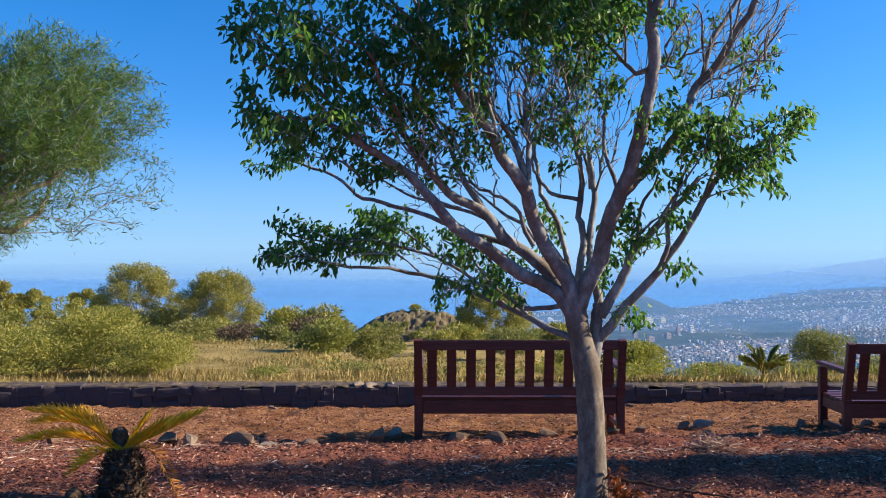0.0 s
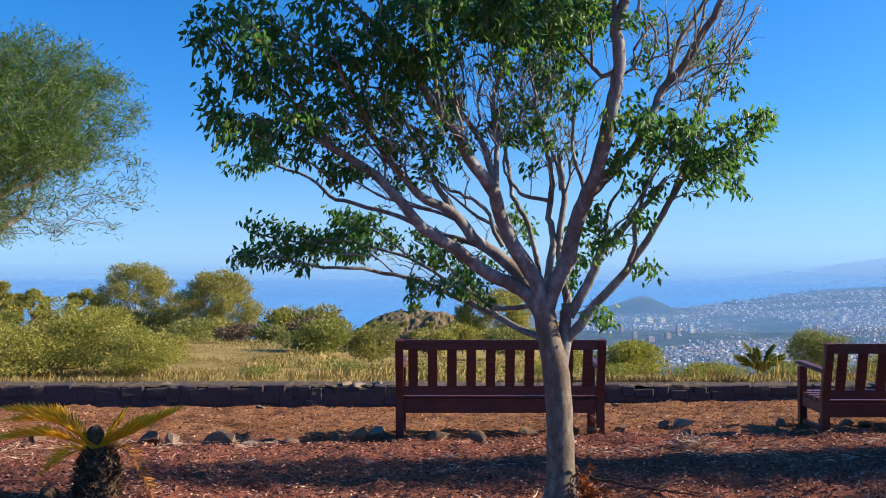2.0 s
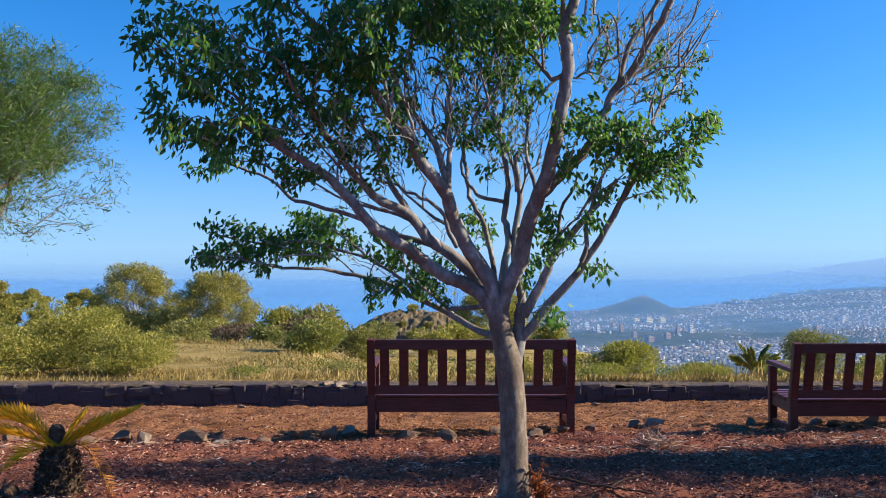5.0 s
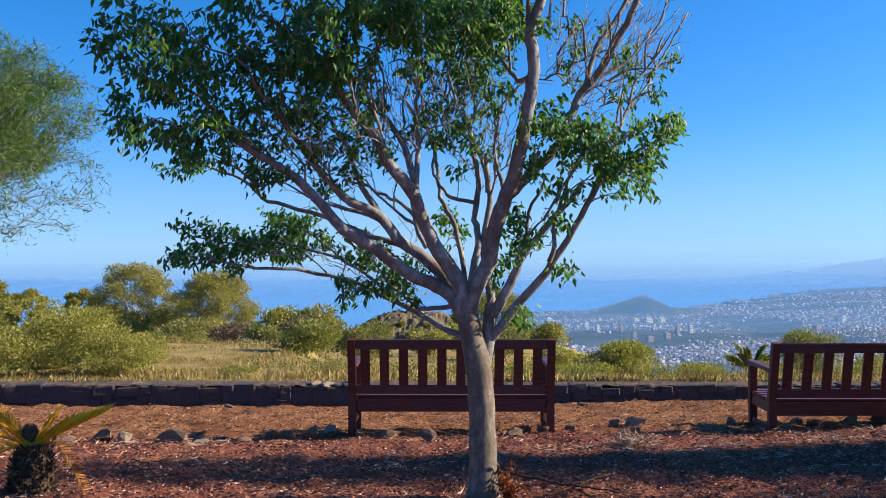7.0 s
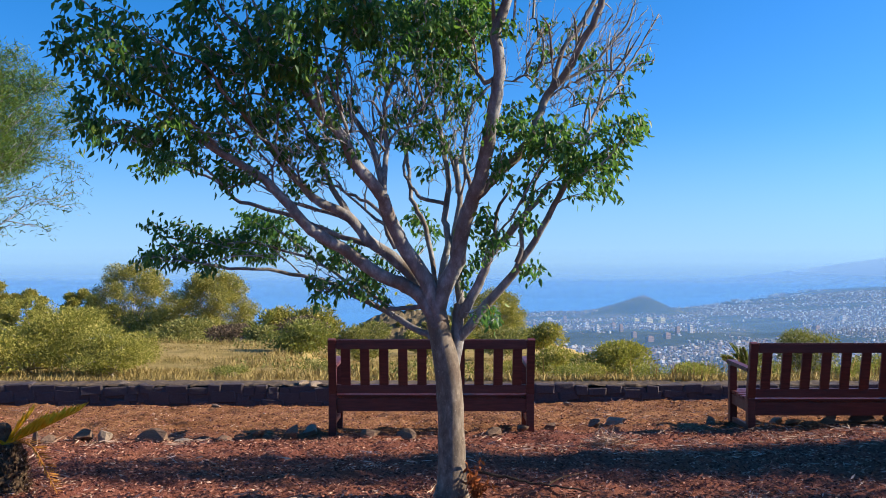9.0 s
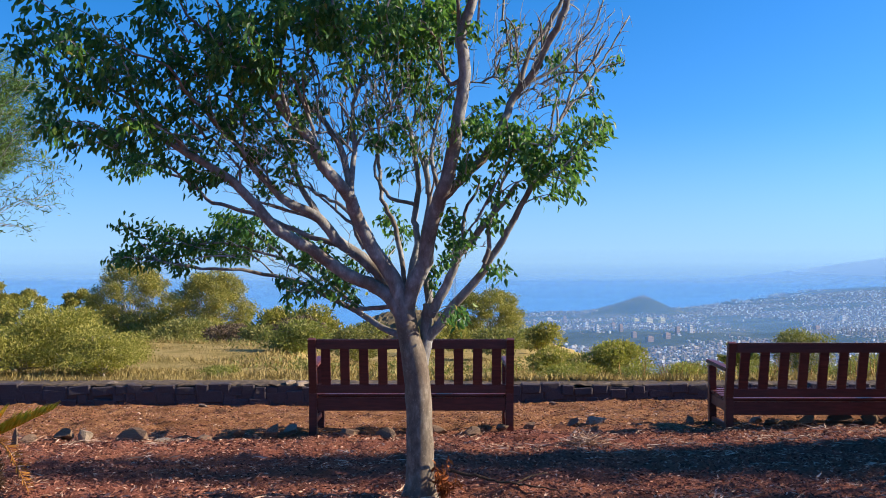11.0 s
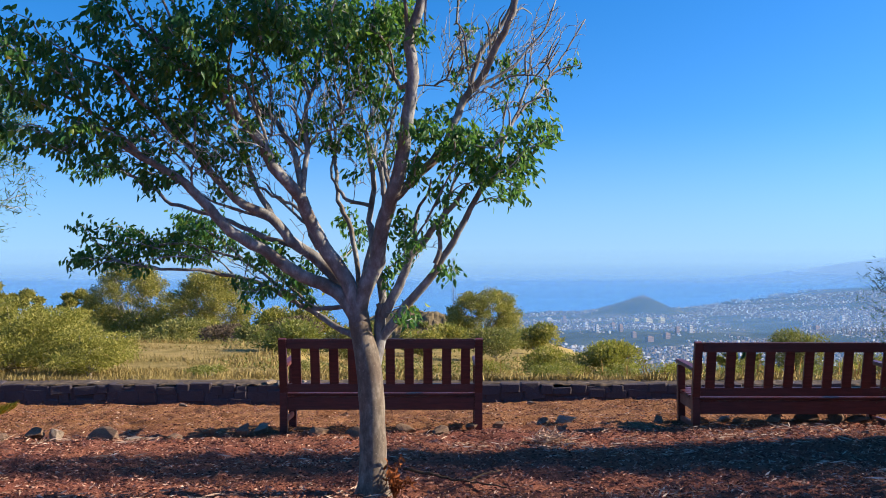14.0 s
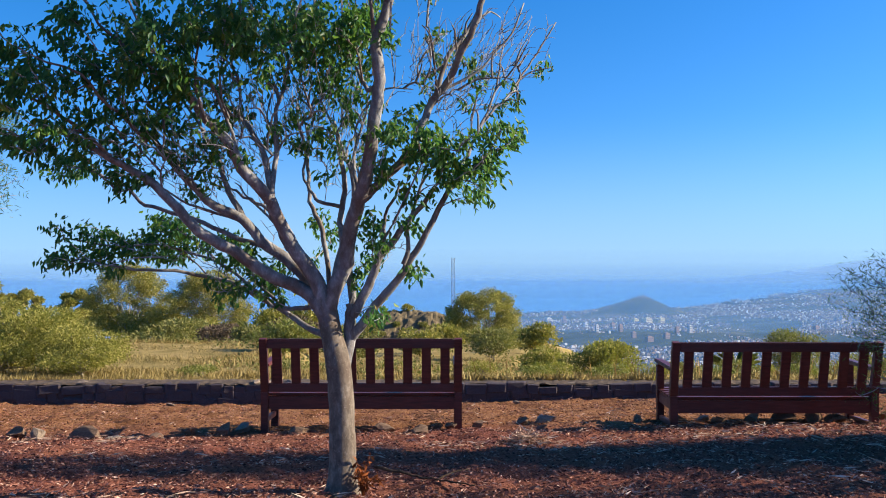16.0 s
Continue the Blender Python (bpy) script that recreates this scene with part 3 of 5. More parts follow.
# ---- benches ----
def build_bench(x, y, z, turn, label, half=0.9):
    """A garden bench seen from behind: 1.8 m wide, sitting towards +y."""
    b = thing("garden_bench", x, y, z, label, "bench", "benches by the wall", turn)
    lean, high = 0.10, 0.845
    for s in (-1, 1):
        px = s * (half - 0.034)
        beam("back_leg", (px, 0.03, -0.03), (px, 0.03, 0.36), 0.068, 0.06, WOOD, b)
        beam("back_post", (px, 0.035, 0.345), (px, 0.03 - lean, high), 0.068, 0.055, WOOD, b)
        beam("front_leg", (px, 0.50, -0.06), (px, 0.50, 0.585), 0.066, 0.06, WOOD, b)
        beam("armrest", (px, -0.01, 0.60), (px, 0.56, 0.615), 0.082, 0.034, WOOD, b, 0.008)
        beam("side_rail", (px, 0.05, 0.27), (px, 0.48, 0.28), 0.034, 0.09, WOOD, b)
        beam("stretcher", (px, 0.05, 0.10), (px, 0.48, 0.09), 0.034, 0.045, WOOD, b)
    inner = half - 0.068

    def back_y(h):
        return 0.035 - (h - 0.345) / (high - 0.345) * (lean + 0.005)

    beam("top_rail", (-inner, back_y(0.80), 0.80), (inner, back_y(0.80), 0.80), 0.045, 0.085, WOOD, b, 0.008)
    beam("lower_rail", (-inner, back_y(0.40), 0.40), (inner, back_y(0.40), 0.40), 0.040, 0.078, WOOD, b, 0.005)
    for k in range(10):
        sx = -inner + (k + 0.5) * 2 * inner / 10
        beam("back_slat", (sx, back_y(0.43), 0.43), (sx, back_y(0.765), 0.765), 0.082, 0.022, WOOD, b, 0.003)
    beam("rear_seat_rail", (-inner, 0.035, 0.262), (inner, 0.035, 0.262), 0.036, 0.115, WOOD, b, 0.005)
    beam("front_seat_rail", (-inner, 0.50, 0.275), (inner, 0.50, 0.275), 0.036, 0.09, WOOD, b, 0.005)
    for k in range(5):
        sy = 0.09 + k * 0.105
        beam("seat_slat", (-half + 0.01, sy, 0.337 + 0.004 * k), (half - 0.01, sy, 0.337 + 0.004 * k), 0.088, 0.022, WOOD, b, 0.004)
    return b


# ---- the broad-leaved tree ----
def grow(rng, skeleton, targets, twigs, sag=0.0, thick=0.0035):
    """Twigs from the nearest part of the tree to each target; later ones spring from earlier ones."""
    pos = np.array(skeleton)
    root = pos[0]
    order = np.argsort(np.linalg.norm(targets - root, axis=1))
    grown = []
    extra = []
    for i in order:
        t = targets[i]
        d = np.linalg.norm(pos - t, axis=1)
        back = np.linalg.norm(pos - root, axis=1)
        out = t - root
        cosine = ((t - pos) @ out) / (d * np.linalg.norm(out) + 1e-9)
        score = (d + 0.03) * (1.75 - cosine) + np.where(back > np.linalg.norm(out), 0.5, 0.0)
        j = int(np.argmin(score))
        a, span = pos[j], d[j]
        if span < 0.02:
            continue
        flow = (a - root) / (np.linalg.norm(a - root) + 1e-9) + np.array((0, 0, 0.35))
        mid = a + (t - a) * 0.36 + flow * span * 0.13 + rng.normal(size=3) * span * 0.07 + np.array((0, 0, -sag * span))
        line = spline((a, mid, t), max(0.04, span / 6))
        r0 = thick + 0.006 * min(span, 0.7)
        if twigs:
            tube(twigs, line, np.linspace(r0, thick * 0.45, len(line)), 4)
        grown.append(line)
        pos = np.vstack([pos, line[len(line) // 3::2]])
    return grown


def hang_leaves(rng, lines, per, size, spread, droop, along=0.35):
    pos, way = [], []
    for line in lines:
        k = len(line)
        d = line[-1] - line[max(0, k - 3)]
        d = d / (np.linalg.norm(d) + 1e-9)
        for _ in range(rng.poisson(per)):
            u = along + (1 - along) * rng.random() ** 0.7
            p = line[min(k - 1, int(u * k))]
            pos.append(p + rng.normal(size=3) * spread)
            way.append(d * 0.7 + rng.normal(size=3) * 0.75 + np.array((0, 0, -droop)))
    pos, way = np.array(pos), np.array(way)
    return pos, way, size * rng.uniform(0.65, 1.25, len(pos))


def build_main_tree():
    rng = np.random.default_rng(21)
    bx, by = 0.80, 4.71
    bz = ground_at(bx, by)
    tree = thing("broadleaf_tree", bx, by, bz, "young smooth-barked tree with a spreading glossy green crown in mulch", "tree")
    base = np.array((bx, by, bz))
    trunk = Geo()
    line = spline(((0.005, 0, -0.12), (0.003, 0, 0.0), (0.005, 0, 0.094), (0.005, 0, 0.252), (0.002, 0, 0.409), (-0.005, 0, 0.567), (-0.017, 0, 0.709), (-0.033, 0, 0.803), (-0.055, 0, 0.898), (-0.074, 0, 0.993), (-0.084, 0, 1.056)), 0.05)
    zz = line[:, 2]
    rad = np.interp(zz, (-0.12, 0.0, 0.05, 0.13, 0.4, 0.7, 0.80, 0.90, 1.02), (0.135, 0.115, 0.092, 0.080, 0.074, 0.074, 0.072, 0.064, 0.06))
    tube(trunk, line, rad, 16, 0.035, rng)
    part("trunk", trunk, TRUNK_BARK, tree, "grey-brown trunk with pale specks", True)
    skeleton = [np.array((-0.06, 0, 1.0))]

    def limb(r0, r1, *points):
        ln = spline([np.array(p) - base for p in points], 0.06)
        ln[1:-1] += rng.normal(size=(len(ln) - 2, 3)) * 0.0025
        bend = spline(rng.normal(size=(6, 3)) * 0.008, 0.01)
        ln[1:] += bend[np.linspace(0, len(bend) - 1, len(ln)).astype(int)][1:] * np.minimum(1, np.arange(1, len(ln)) / 6)[:, None]
        q = np.linspace(0, 1, len(ln))
        radii = r1 + (r0 - r1) * (1 - q) ** 0.9
        geo = Geo()
        tube(geo, ln, radii, 9, 0.06, rng)
        part("limb", geo, BARK, tree, "", True)
        skeleton.extend(ln[int(len(ln) * 0.25)::2])

    limb(0.0461, 0.0096, (0.73, 4.69, 1.15), (0.68, 4.68, 1.25), (0.63, 4.67, 1.32), (0.55, 4.67, 1.37), (0.47, 4.64, 1.40), (0.33, 4.58, 1.48), (0.20, 4.52, 1.58), (0.10, 4.46, 1.64), (0.01, 4.41, 1.72), (-0.05, 4.38, 1.80), (-0.18, 4.34, 1.93), (-0.29, 4.31, 2.01), (-0.38, 4.27, 2.06), (-0.52, 4.23, 2.15), (-0.62, 4.19, 2.19), (-0.72, 4.15, 2.18))
    limb(0.0179, 0.0062, (0.59, 4.75, 1.48), (0.46, 4.78, 1.53), (0.36, 4.82, 1.59), (0.23, 4.85, 1.63), (0.06, 4.89, 1.69), (-0.07, 4.93, 1.74), (-0.21, 4.98, 1.79), (-0.36, 5.02, 1.84), (-0.47, 5.07, 1.87), (-0.55, 5.12, 1.92), (-0.65, 5.18, 2.01), (-0.79, 5.23, 2.05), (-0.93, 5.29, 2.11), (-1.03, 5.35, 2.14))
    limb(0.0409, 0.0117, (0.72, 4.72, 1.17), (0.66, 4.73, 1.29), (0.59, 4.73, 1.41), (0.51, 4.74, 1.50), (0.40, 4.75, 1.58), (0.31, 4.74, 1.64), (0.24, 4.72, 1.73), (0.16, 4.70, 1.79), (0.06, 4.68, 1.83), (-0.02, 4.66, 1.91), (-0.08, 4.63, 1.98), (-0.15, 4.60, 2.07), (-0.19, 4.56, 2.14), (-0.23, 4.53, 2.20), (-0.28, 4.50, 2.26))
    limb(0.0204, 0.0071, (0.25, 4.70, 1.72), (0.19, 4.74, 1.82), (0.13, 4.79, 1.92), (0.08, 4.83, 2.04), (0.03, 4.86, 2.16), (-0.02, 4.87, 2.24), (-0.08, 4.89, 2.37), (-0.17, 4.90, 2.46))
    limb(0.0109, 0.0044, (0.28, 4.72, 1.70), (0.16, 4.80, 1.76), (0.03, 4.87, 1.80), (-0.11, 4.95, 1.85), (-0.22, 5.00, 1.90), (-0.33, 5.05, 1.96), (-0.42, 5.10, 2.00))
    limb(0.0460, 0.0154, (0.74, 4.68, 1.18), (0.69, 4.66, 1.33), (0.63, 4.65, 1.45), (0.57, 4.63, 1.55), (0.52, 4.60, 1.64), (0.47, 4.53, 1.75), (0.44, 4.46, 1.85), (0.37, 4.39, 1.94), (0.30, 4.35, 2.02), (0.25, 4.34, 2.13), (0.19, 4.32, 2.21), (0.13, 4.30, 2.26), (0.07, 4.26, 2.33), (0.04, 4.20, 2.40), (0.02, 4.14, 2.45), (0.01, 4.08, 2.52))
    limb(0.0219, 0.0083, (0.44, 4.45, 1.84), (0.42, 4.49, 1.95), (0.39, 4.54, 2.07), (0.34, 4.58, 2.16), (0.28, 4.63, 2.27), (0.21, 4.69, 2.36), (0.14, 4.74, 2.42), (0.06, 4.80, 2.47))
    limb(0.0168, 0.0054, (0.44, 4.45, 1.86), (0.44, 4.49, 1.98), (0.44, 4.54, 2.13), (0.44, 4.58, 2.26), (0.44, 4.61, 2.39), (0.46, 4.64, 2.52), (0.49, 4.67, 2.65), (0.55, 4.70, 2.82))
    limb(0.0136, 0.0057, (0.49, 4.70, 1.58), (0.44, 4.71, 1.66), (0.42, 4.73, 1.75), (0.37, 4.74, 1.82), (0.29, 4.77, 1.85), (0.20, 4.81, 1.90), (0.10, 4.86, 1.96), (0.01, 4.90, 1.98))
    limb(0.0125, 0.0044, (0.51, 4.80, 1.61), (0.44, 4.86, 1.71), (0.36, 4.92, 1.76), (0.29, 4.97, 1.82), (0.20, 5.01, 1.88), (0.13, 5.05, 1.94))
    limb(0.0488, 0.0247, (0.72, 4.69, 1.17), (0.73, 4.67, 1.28), (0.77, 4.65, 1.37), (0.82, 4.63, 1.46), (0.85, 4.60, 1.55), (0.87, 4.56, 1.67), (0.90, 4.52, 1.77), (0.93, 4.48, 1.86), (0.96, 4.44, 1.96), (0.99, 4.41, 2.08), (1.01, 4.38, 2.18), (1.03, 4.35, 2.27), (1.05, 4.33, 2.37), (1.06, 4.31, 2.48), (1.05, 4.29, 2.59), (1.04, 4.28, 2.68), (1.07, 4.27, 2.78), (1.11, 4.26, 2.89), (1.15, 4.25, 3.01))
    limb(0.0150, 0.0073, (1.04, 4.30, 2.64), (1.02, 4.27, 2.73), (1.01, 4.23, 2.83), (0.99, 4.20, 2.97))
    limb(0.0137, 0.0054, (1.02, 4.30, 2.45), (0.98, 4.38, 2.45), (0.95, 4.46, 2.52), (0.91, 4.54, 2.58), (0.86, 4.62, 2.66), (0.82, 4.70, 2.75))
    limb(0.0259, 0.0162, (0.93, 4.47, 1.85), (1.00, 4.49, 1.92), (1.08, 4.50, 1.99), (1.16, 4.52, 2.06), (1.23, 4.52, 2.16), (1.27, 4.53, 2.27), (1.31, 4.54, 2.37), (1.35, 4.51, 2.44), (1.42, 4.46, 2.52), (1.46, 4.41, 2.60), (1.51, 4.36, 2.69), (1.55, 4.34, 2.78), (1.59, 4.32, 2.89), (1.63, 4.30, 2.99))
    limb(0.0143, 0.0107, (1.34, 4.50, 2.43), (1.38, 4.52, 2.56), (1.41, 4.53, 2.65), (1.47, 4.55, 2.74), (1.52, 4.57, 2.83), (1.57, 4.58, 2.94), (1.61, 4.60, 3.07))
    limb(0.0092, 0.0041, (1.37, 4.52, 2.47), (1.47, 4.55, 2.52), (1.57, 4.57, 2.58), (1.65, 4.60, 2.66), (1.74, 4.63, 2.77), (1.80, 4.67, 2.87), (1.86, 4.70, 3.01))
    limb(0.0410, 0.0275, (0.81, 4.73, 0.91), (0.83, 4.75, 1.02), (0.84, 4.77, 1.11), (0.85, 4.76, 1.20), (0.86, 4.75, 1.26))
    limb(0.0262, 0.0129, (0.87, 4.77, 1.21), (0.85, 4.79, 1.31), (0.84, 4.81, 1.39), (0.82, 4.82, 1.47), (0.82, 4.84, 1.56), (0.83, 4.86, 1.68), (0.85, 4.88, 1.79), (0.86, 4.91, 1.89), (0.85, 4.93, 2.01), (0.83, 4.95, 2.13))
    limb(0.0302, 0.0119, (0.86, 4.75, 1.20), (0.91, 4.73, 1.30), (0.96, 4.71, 1.39), (1.00, 4.69, 1.47), (1.03, 4.67, 1.55), (1.09, 4.65, 1.62), (1.15, 4.62, 1.70), (1.21, 4.60, 1.77), (1.29, 4.57, 1.85), (1.35, 4.55, 1.93))
    limb(0.0135, 0.0053, (1.04, 4.66, 1.56), (1.05, 4.65, 1.66), (1.05, 4.64, 1.74), (1.07, 4.62, 1.82), (1.11, 4.61, 1.89), (1.14, 4.60, 1.98))
    limb(0.0303, 0.0077, (0.85, 4.76, 1.07), (0.92, 4.73, 1.15), (1.00, 4.71, 1.26), (1.07, 4.68, 1.35), (1.13, 4.65, 1.43), (1.17, 4.63, 1.51), (1.22, 4.61, 1.58), (1.29, 4.58, 1.69), (1.36, 4.56, 1.81), (1.42, 4.53, 1.90), (1.51, 4.50, 1.99), (1.61, 4.48, 2.09), (1.71, 4.45, 2.15))
    limb(0.0146, 0.0053, (1.16, 4.60, 1.50), (1.19, 4.59, 1.59), (1.18, 4.59, 1.69), (1.20, 4.58, 1.79), (1.23, 4.57, 1.89), (1.29, 4.56, 1.99), (1.36, 4.55, 2.08))
    limb(0.0119, 0.0044, (1.36, 4.56, 1.81), (1.45, 4.63, 1.98), (1.53, 4.70, 2.13), (1.58, 4.77, 2.27), (1.65, 4.84, 2.40), (1.71, 4.93, 2.54), (1.74, 5.01, 2.70), (1.77, 5.10, 2.89))
    limb(0.0083, 0.0046, (1.59, 4.80, 2.27), (1.70, 4.92, 2.44), (1.81, 5.04, 2.57), (1.90, 5.14, 2.71), (1.99, 5.22, 2.85), (2.10, 5.30, 3.05))
    limb(0.0233, 0.0115, (0.73, 4.75, 1.26), (0.74, 4.78, 1.39), (0.76, 4.80, 1.50), (0.78, 4.83, 1.60), (0.78, 4.86, 1.69), (0.77, 4.89, 1.76), (0.78, 4.91, 1.85), (0.79, 4.93, 1.93), (0.78, 4.95, 2.05), (0.76, 4.96, 2.16), (0.74, 4.98, 2.27), (0.71, 5.00, 2.39))
    limb(0.0127, 0.0059, (0.78, 4.90, 1.84), (0.71, 4.93, 1.86), (0.63, 4.96, 1.89), (0.58, 4.99, 1.93), (0.55, 5.01, 2.00), (0.53, 5.04, 2.09), (0.55, 5.07, 2.21), (0.56, 5.10, 2.36))
    limb(0.0166, 0.0090, (0.72, 4.80, 1.29), (0.71, 4.84, 1.40), (0.68, 4.88, 1.56), (0.64, 4.92, 1.71), (0.60, 4.96, 1.81), (0.57, 5.00, 1.90), (0.55, 5.04, 2.00), (0.53, 5.08, 2.10), (0.51, 5.12, 2.24), (0.47, 5.16, 2.37), (0.45, 5.20, 2.53))
    limb(0.0151, 0.0125, (0.69, 4.74, 1.26), (0.62, 4.76, 1.25), (0.53, 4.78, 1.24), (0.46, 4.80, 1.23))
    limb(0.0205, 0.0058, (0.72, 4.72, 1.06), (0.67, 4.77, 1.09), (0.59, 4.81, 1.12), (0.51, 4.87, 1.17), (0.42, 4.96, 1.21), (0.30, 5.05, 1.26), (0.19, 5.13, 1.30), (0.08, 5.20, 1.36), (-0.07, 5.27, 1.40), (-0.19, 5.27, 1.42), (-0.32, 5.21, 1.45), (-0.49, 5.16, 1.46), (-0.61, 5.11, 1.47), (-0.73, 5.05, 1.50), (-0.85, 5.00, 1.53))
    limb(0.0113, 0.0043, (0.36, 4.90, 1.24), (0.24, 4.96, 1.34), (0.12, 5.02, 1.43), (0.01, 5.08, 1.49), (-0.10, 5.12, 1.54), (-0.23, 5.15, 1.58), (-0.35, 5.18, 1.62), (-0.49, 5.18, 1.63), (-0.65, 5.12, 1.61), (-0.80, 5.06, 1.64), (-0.92, 5.00, 1.67))
    limb(0.0112, 0.0044, (0.47, 4.85, 1.20), (0.36, 4.91, 1.30), (0.26, 4.97, 1.38), (0.17, 5.02, 1.50), (0.08, 5.06, 1.57), (-0.01, 5.10, 1.62))
    limb(0.0088, 0.0046, (0.01, 5.10, 1.49), (-0.10, 5.15, 1.58), (-0.22, 5.20, 1.67), (-0.33, 5.25, 1.74), (-0.43, 5.30, 1.78))
    limb(0.0130, 0.0057, (0.92, 4.50, 1.83), (0.90, 4.58, 1.95), (0.88, 4.66, 2.06), (0.88, 4.74, 2.19), (0.90, 4.82, 2.33), (0.93, 4.90, 2.47))
    limb(0.0114, 0.0044, (0.84, 4.95, 1.91), (0.82, 4.97, 2.05), (0.79, 4.99, 2.15), (0.72, 5.02, 2.29), (0.66, 5.06, 2.43), (0.62, 5.10, 2.58))
    limb(0.0102, 0.0035, (0.27, 4.40, 2.09), (0.25, 4.33, 2.20), (0.18, 4.27, 2.41), (0.15, 4.20, 2.47), (0.04, 4.13, 2.48), (-0.06, 4.07, 2.53), (-0.10, 4.00, 2.60))
    limb(0.0112, 0.0032, (-0.39, 4.30, 2.07), (-0.47, 4.17, 2.18), (-0.54, 4.03, 2.25), (-0.61, 3.90, 2.30), (-0.68, 3.80, 2.37), (-0.75, 3.70, 2.42), (-0.79, 3.60, 2.47))
    limb(0.0111, 0.0031, (-0.18, 4.25, 2.15), (-0.25, 4.07, 2.26), (-0.29, 3.89, 2.33), (-0.33, 3.74, 2.40), (-0.43, 3.62, 2.43), (-0.49, 3.50, 2.47))
    limb(0.0119, 0.0043, (0.05, 4.08, 2.39), (-0.04, 3.97, 2.46), (-0.10, 3.86, 2.52), (-0.16, 3.78, 2.58), (-0.23, 3.74, 2.63), (-0.27, 3.70, 2.72))
    limb(0.0098, 0.0034, (0.15, 4.20, 2.24), (0.13, 4.10, 2.38), (0.14, 4.00, 2.46), (0.18, 3.95, 2.59), (0.21, 3.90, 2.71))

    targets, bare = [], []

    def clump(x, y, z, rx, ry, rz, weight, dry=False):
        k = int((42 if not dry else 70) * weight)
        p = ball_points(rng, k) * (rx, ry, rz) + np.array((x, y, z)) - base
        (bare if dry else targets).append(p)

    clump(-0.75, 3.30, 2.38, 0.10, 0.30, 0.11, 0.14)
    clump(-0.67, 3.30, 2.49, 0.15, 0.30, 0.10, 0.19)
    clump(-0.62, 3.45, 2.34, 0.20, 0.30, 0.16, 0.45)
    clump(-0.78, 3.55, 2.18, 0.09, 0.30, 0.11, 0.12)
    clump(-0.73, 3.60, 2.07, 0.09, 0.30, 0.10, 0.13)
    clump(-0.54, 3.60, 2.45, 0.23, 0.30, 0.19, 0.64)
    clump(-0.58, 3.80, 2.22, 0.26, 0.30, 0.17, 0.64)
    clump(-0.74, 4.00, 2.07, 0.18, 0.30, 0.09, 0.22)
    clump(-0.89, 4.90, 2.09, 0.20, 0.30, 0.08, 0.15)
    clump(-1.06, 5.30, 2.05, 0.14, 0.30, 0.08, 0.14)
    clump(-0.34, 3.70, 2.53, 0.23, 0.30, 0.15, 0.41)
    clump(-0.40, 4.00, 2.38, 0.24, 0.30, 0.18, 0.63)
    clump(-0.55, 4.30, 2.17, 0.24, 0.30, 0.14, 0.43)
    clump(-0.38, 4.40, 2.09, 0.20, 0.30, 0.13, 0.23)
    clump(-0.33, 4.50, 1.97, 0.16, 0.30, 0.10, 0.24)
    clump(-0.71, 4.60, 2.08, 0.17, 0.30, 0.08, 0.14)
    clump(-0.18, 4.00, 2.44, 0.21, 0.30, 0.21, 0.73)
    clump(-0.24, 4.30, 2.24, 0.19, 0.30, 0.16, 0.52)
    clump(0.07, 3.65, 2.52, 0.24, 0.30, 0.17, 0.85)
    clump(-0.10, 4.30, 2.29, 0.16, 0.30, 0.16, 0.32)
    clump(0.02, 4.00, 2.41, 0.15, 0.30, 0.12, 0.23)
    clump(-0.04, 4.60, 2.17, 0.17, 0.30, 0.15, 0.23)
    clump(-0.12, 4.60, 1.96, 0.19, 0.30, 0.08, 0.13)
    clump(-0.15, 3.70, 2.64, 0.24, 0.30, 0.11, 0.54)
    clump(0.24, 3.80, 2.63, 0.27, 0.30, 0.14, 0.93)
    clump(0.50, 4.00, 2.68, 0.27, 0.30, 0.15, 1.22)
    clump(0.72, 4.40, 2.77, 0.27, 0.30, 0.17, 1.52)
    clump(0.93, 4.60, 2.86, 0.17, 0.30, 0.12, 0.64)
    clump(0.36, 4.90, 2.97, 0.41, 0.30, 0.11, 0.97)
    clump(0.82, 4.90, 3.00, 0.33, 0.30, 0.11, 0.80)
    clump(0.17, 4.00, 2.46, 0.18, 0.30, 0.11, 0.22)
    clump(0.66, 4.60, 2.61, 0.21, 0.30, 0.12, 0.38)
    clump(0.85, 5.00, 2.70, 0.17, 0.30, 0.17, 0.40)
    clump(0.41, 4.00, 2.51, 0.15, 0.30, 0.12, 0.11)
    clump(0.89, 5.00, 2.54, 0.14, 0.30, 0.17, 0.14)
    clump(0.53, 4.80, 2.18, 0.09, 0.30, 0.10, 0.08)
    clump(0.64, 4.90, 2.27, 0.17, 0.30, 0.13, 0.18)
    clump(0.22, 4.60, 2.12, 0.10, 0.30, 0.08, 0.08)
    clump(0.13, 4.30, 2.23, 0.08, 0.30, 0.08, 0.08)
    clump(1.06, 4.30, 2.20, 0.14, 0.30, 0.08, 0.23)
    clump(1.20, 4.30, 2.16, 0.16, 0.30, 0.10, 0.32)
    clump(1.35, 4.30, 2.15, 0.17, 0.30, 0.11, 0.37)
    clump(1.53, 4.30, 2.12, 0.15, 0.30, 0.11, 0.33)
    clump(1.67, 4.25, 2.15, 0.13, 0.30, 0.10, 0.30)
    clump(1.78, 4.25, 2.22, 0.05, 0.30, 0.07, 0.09)
    clump(1.30, 4.35, 2.02, 0.18, 0.30, 0.11, 0.33)
    clump(1.48, 4.35, 2.01, 0.16, 0.30, 0.11, 0.30)
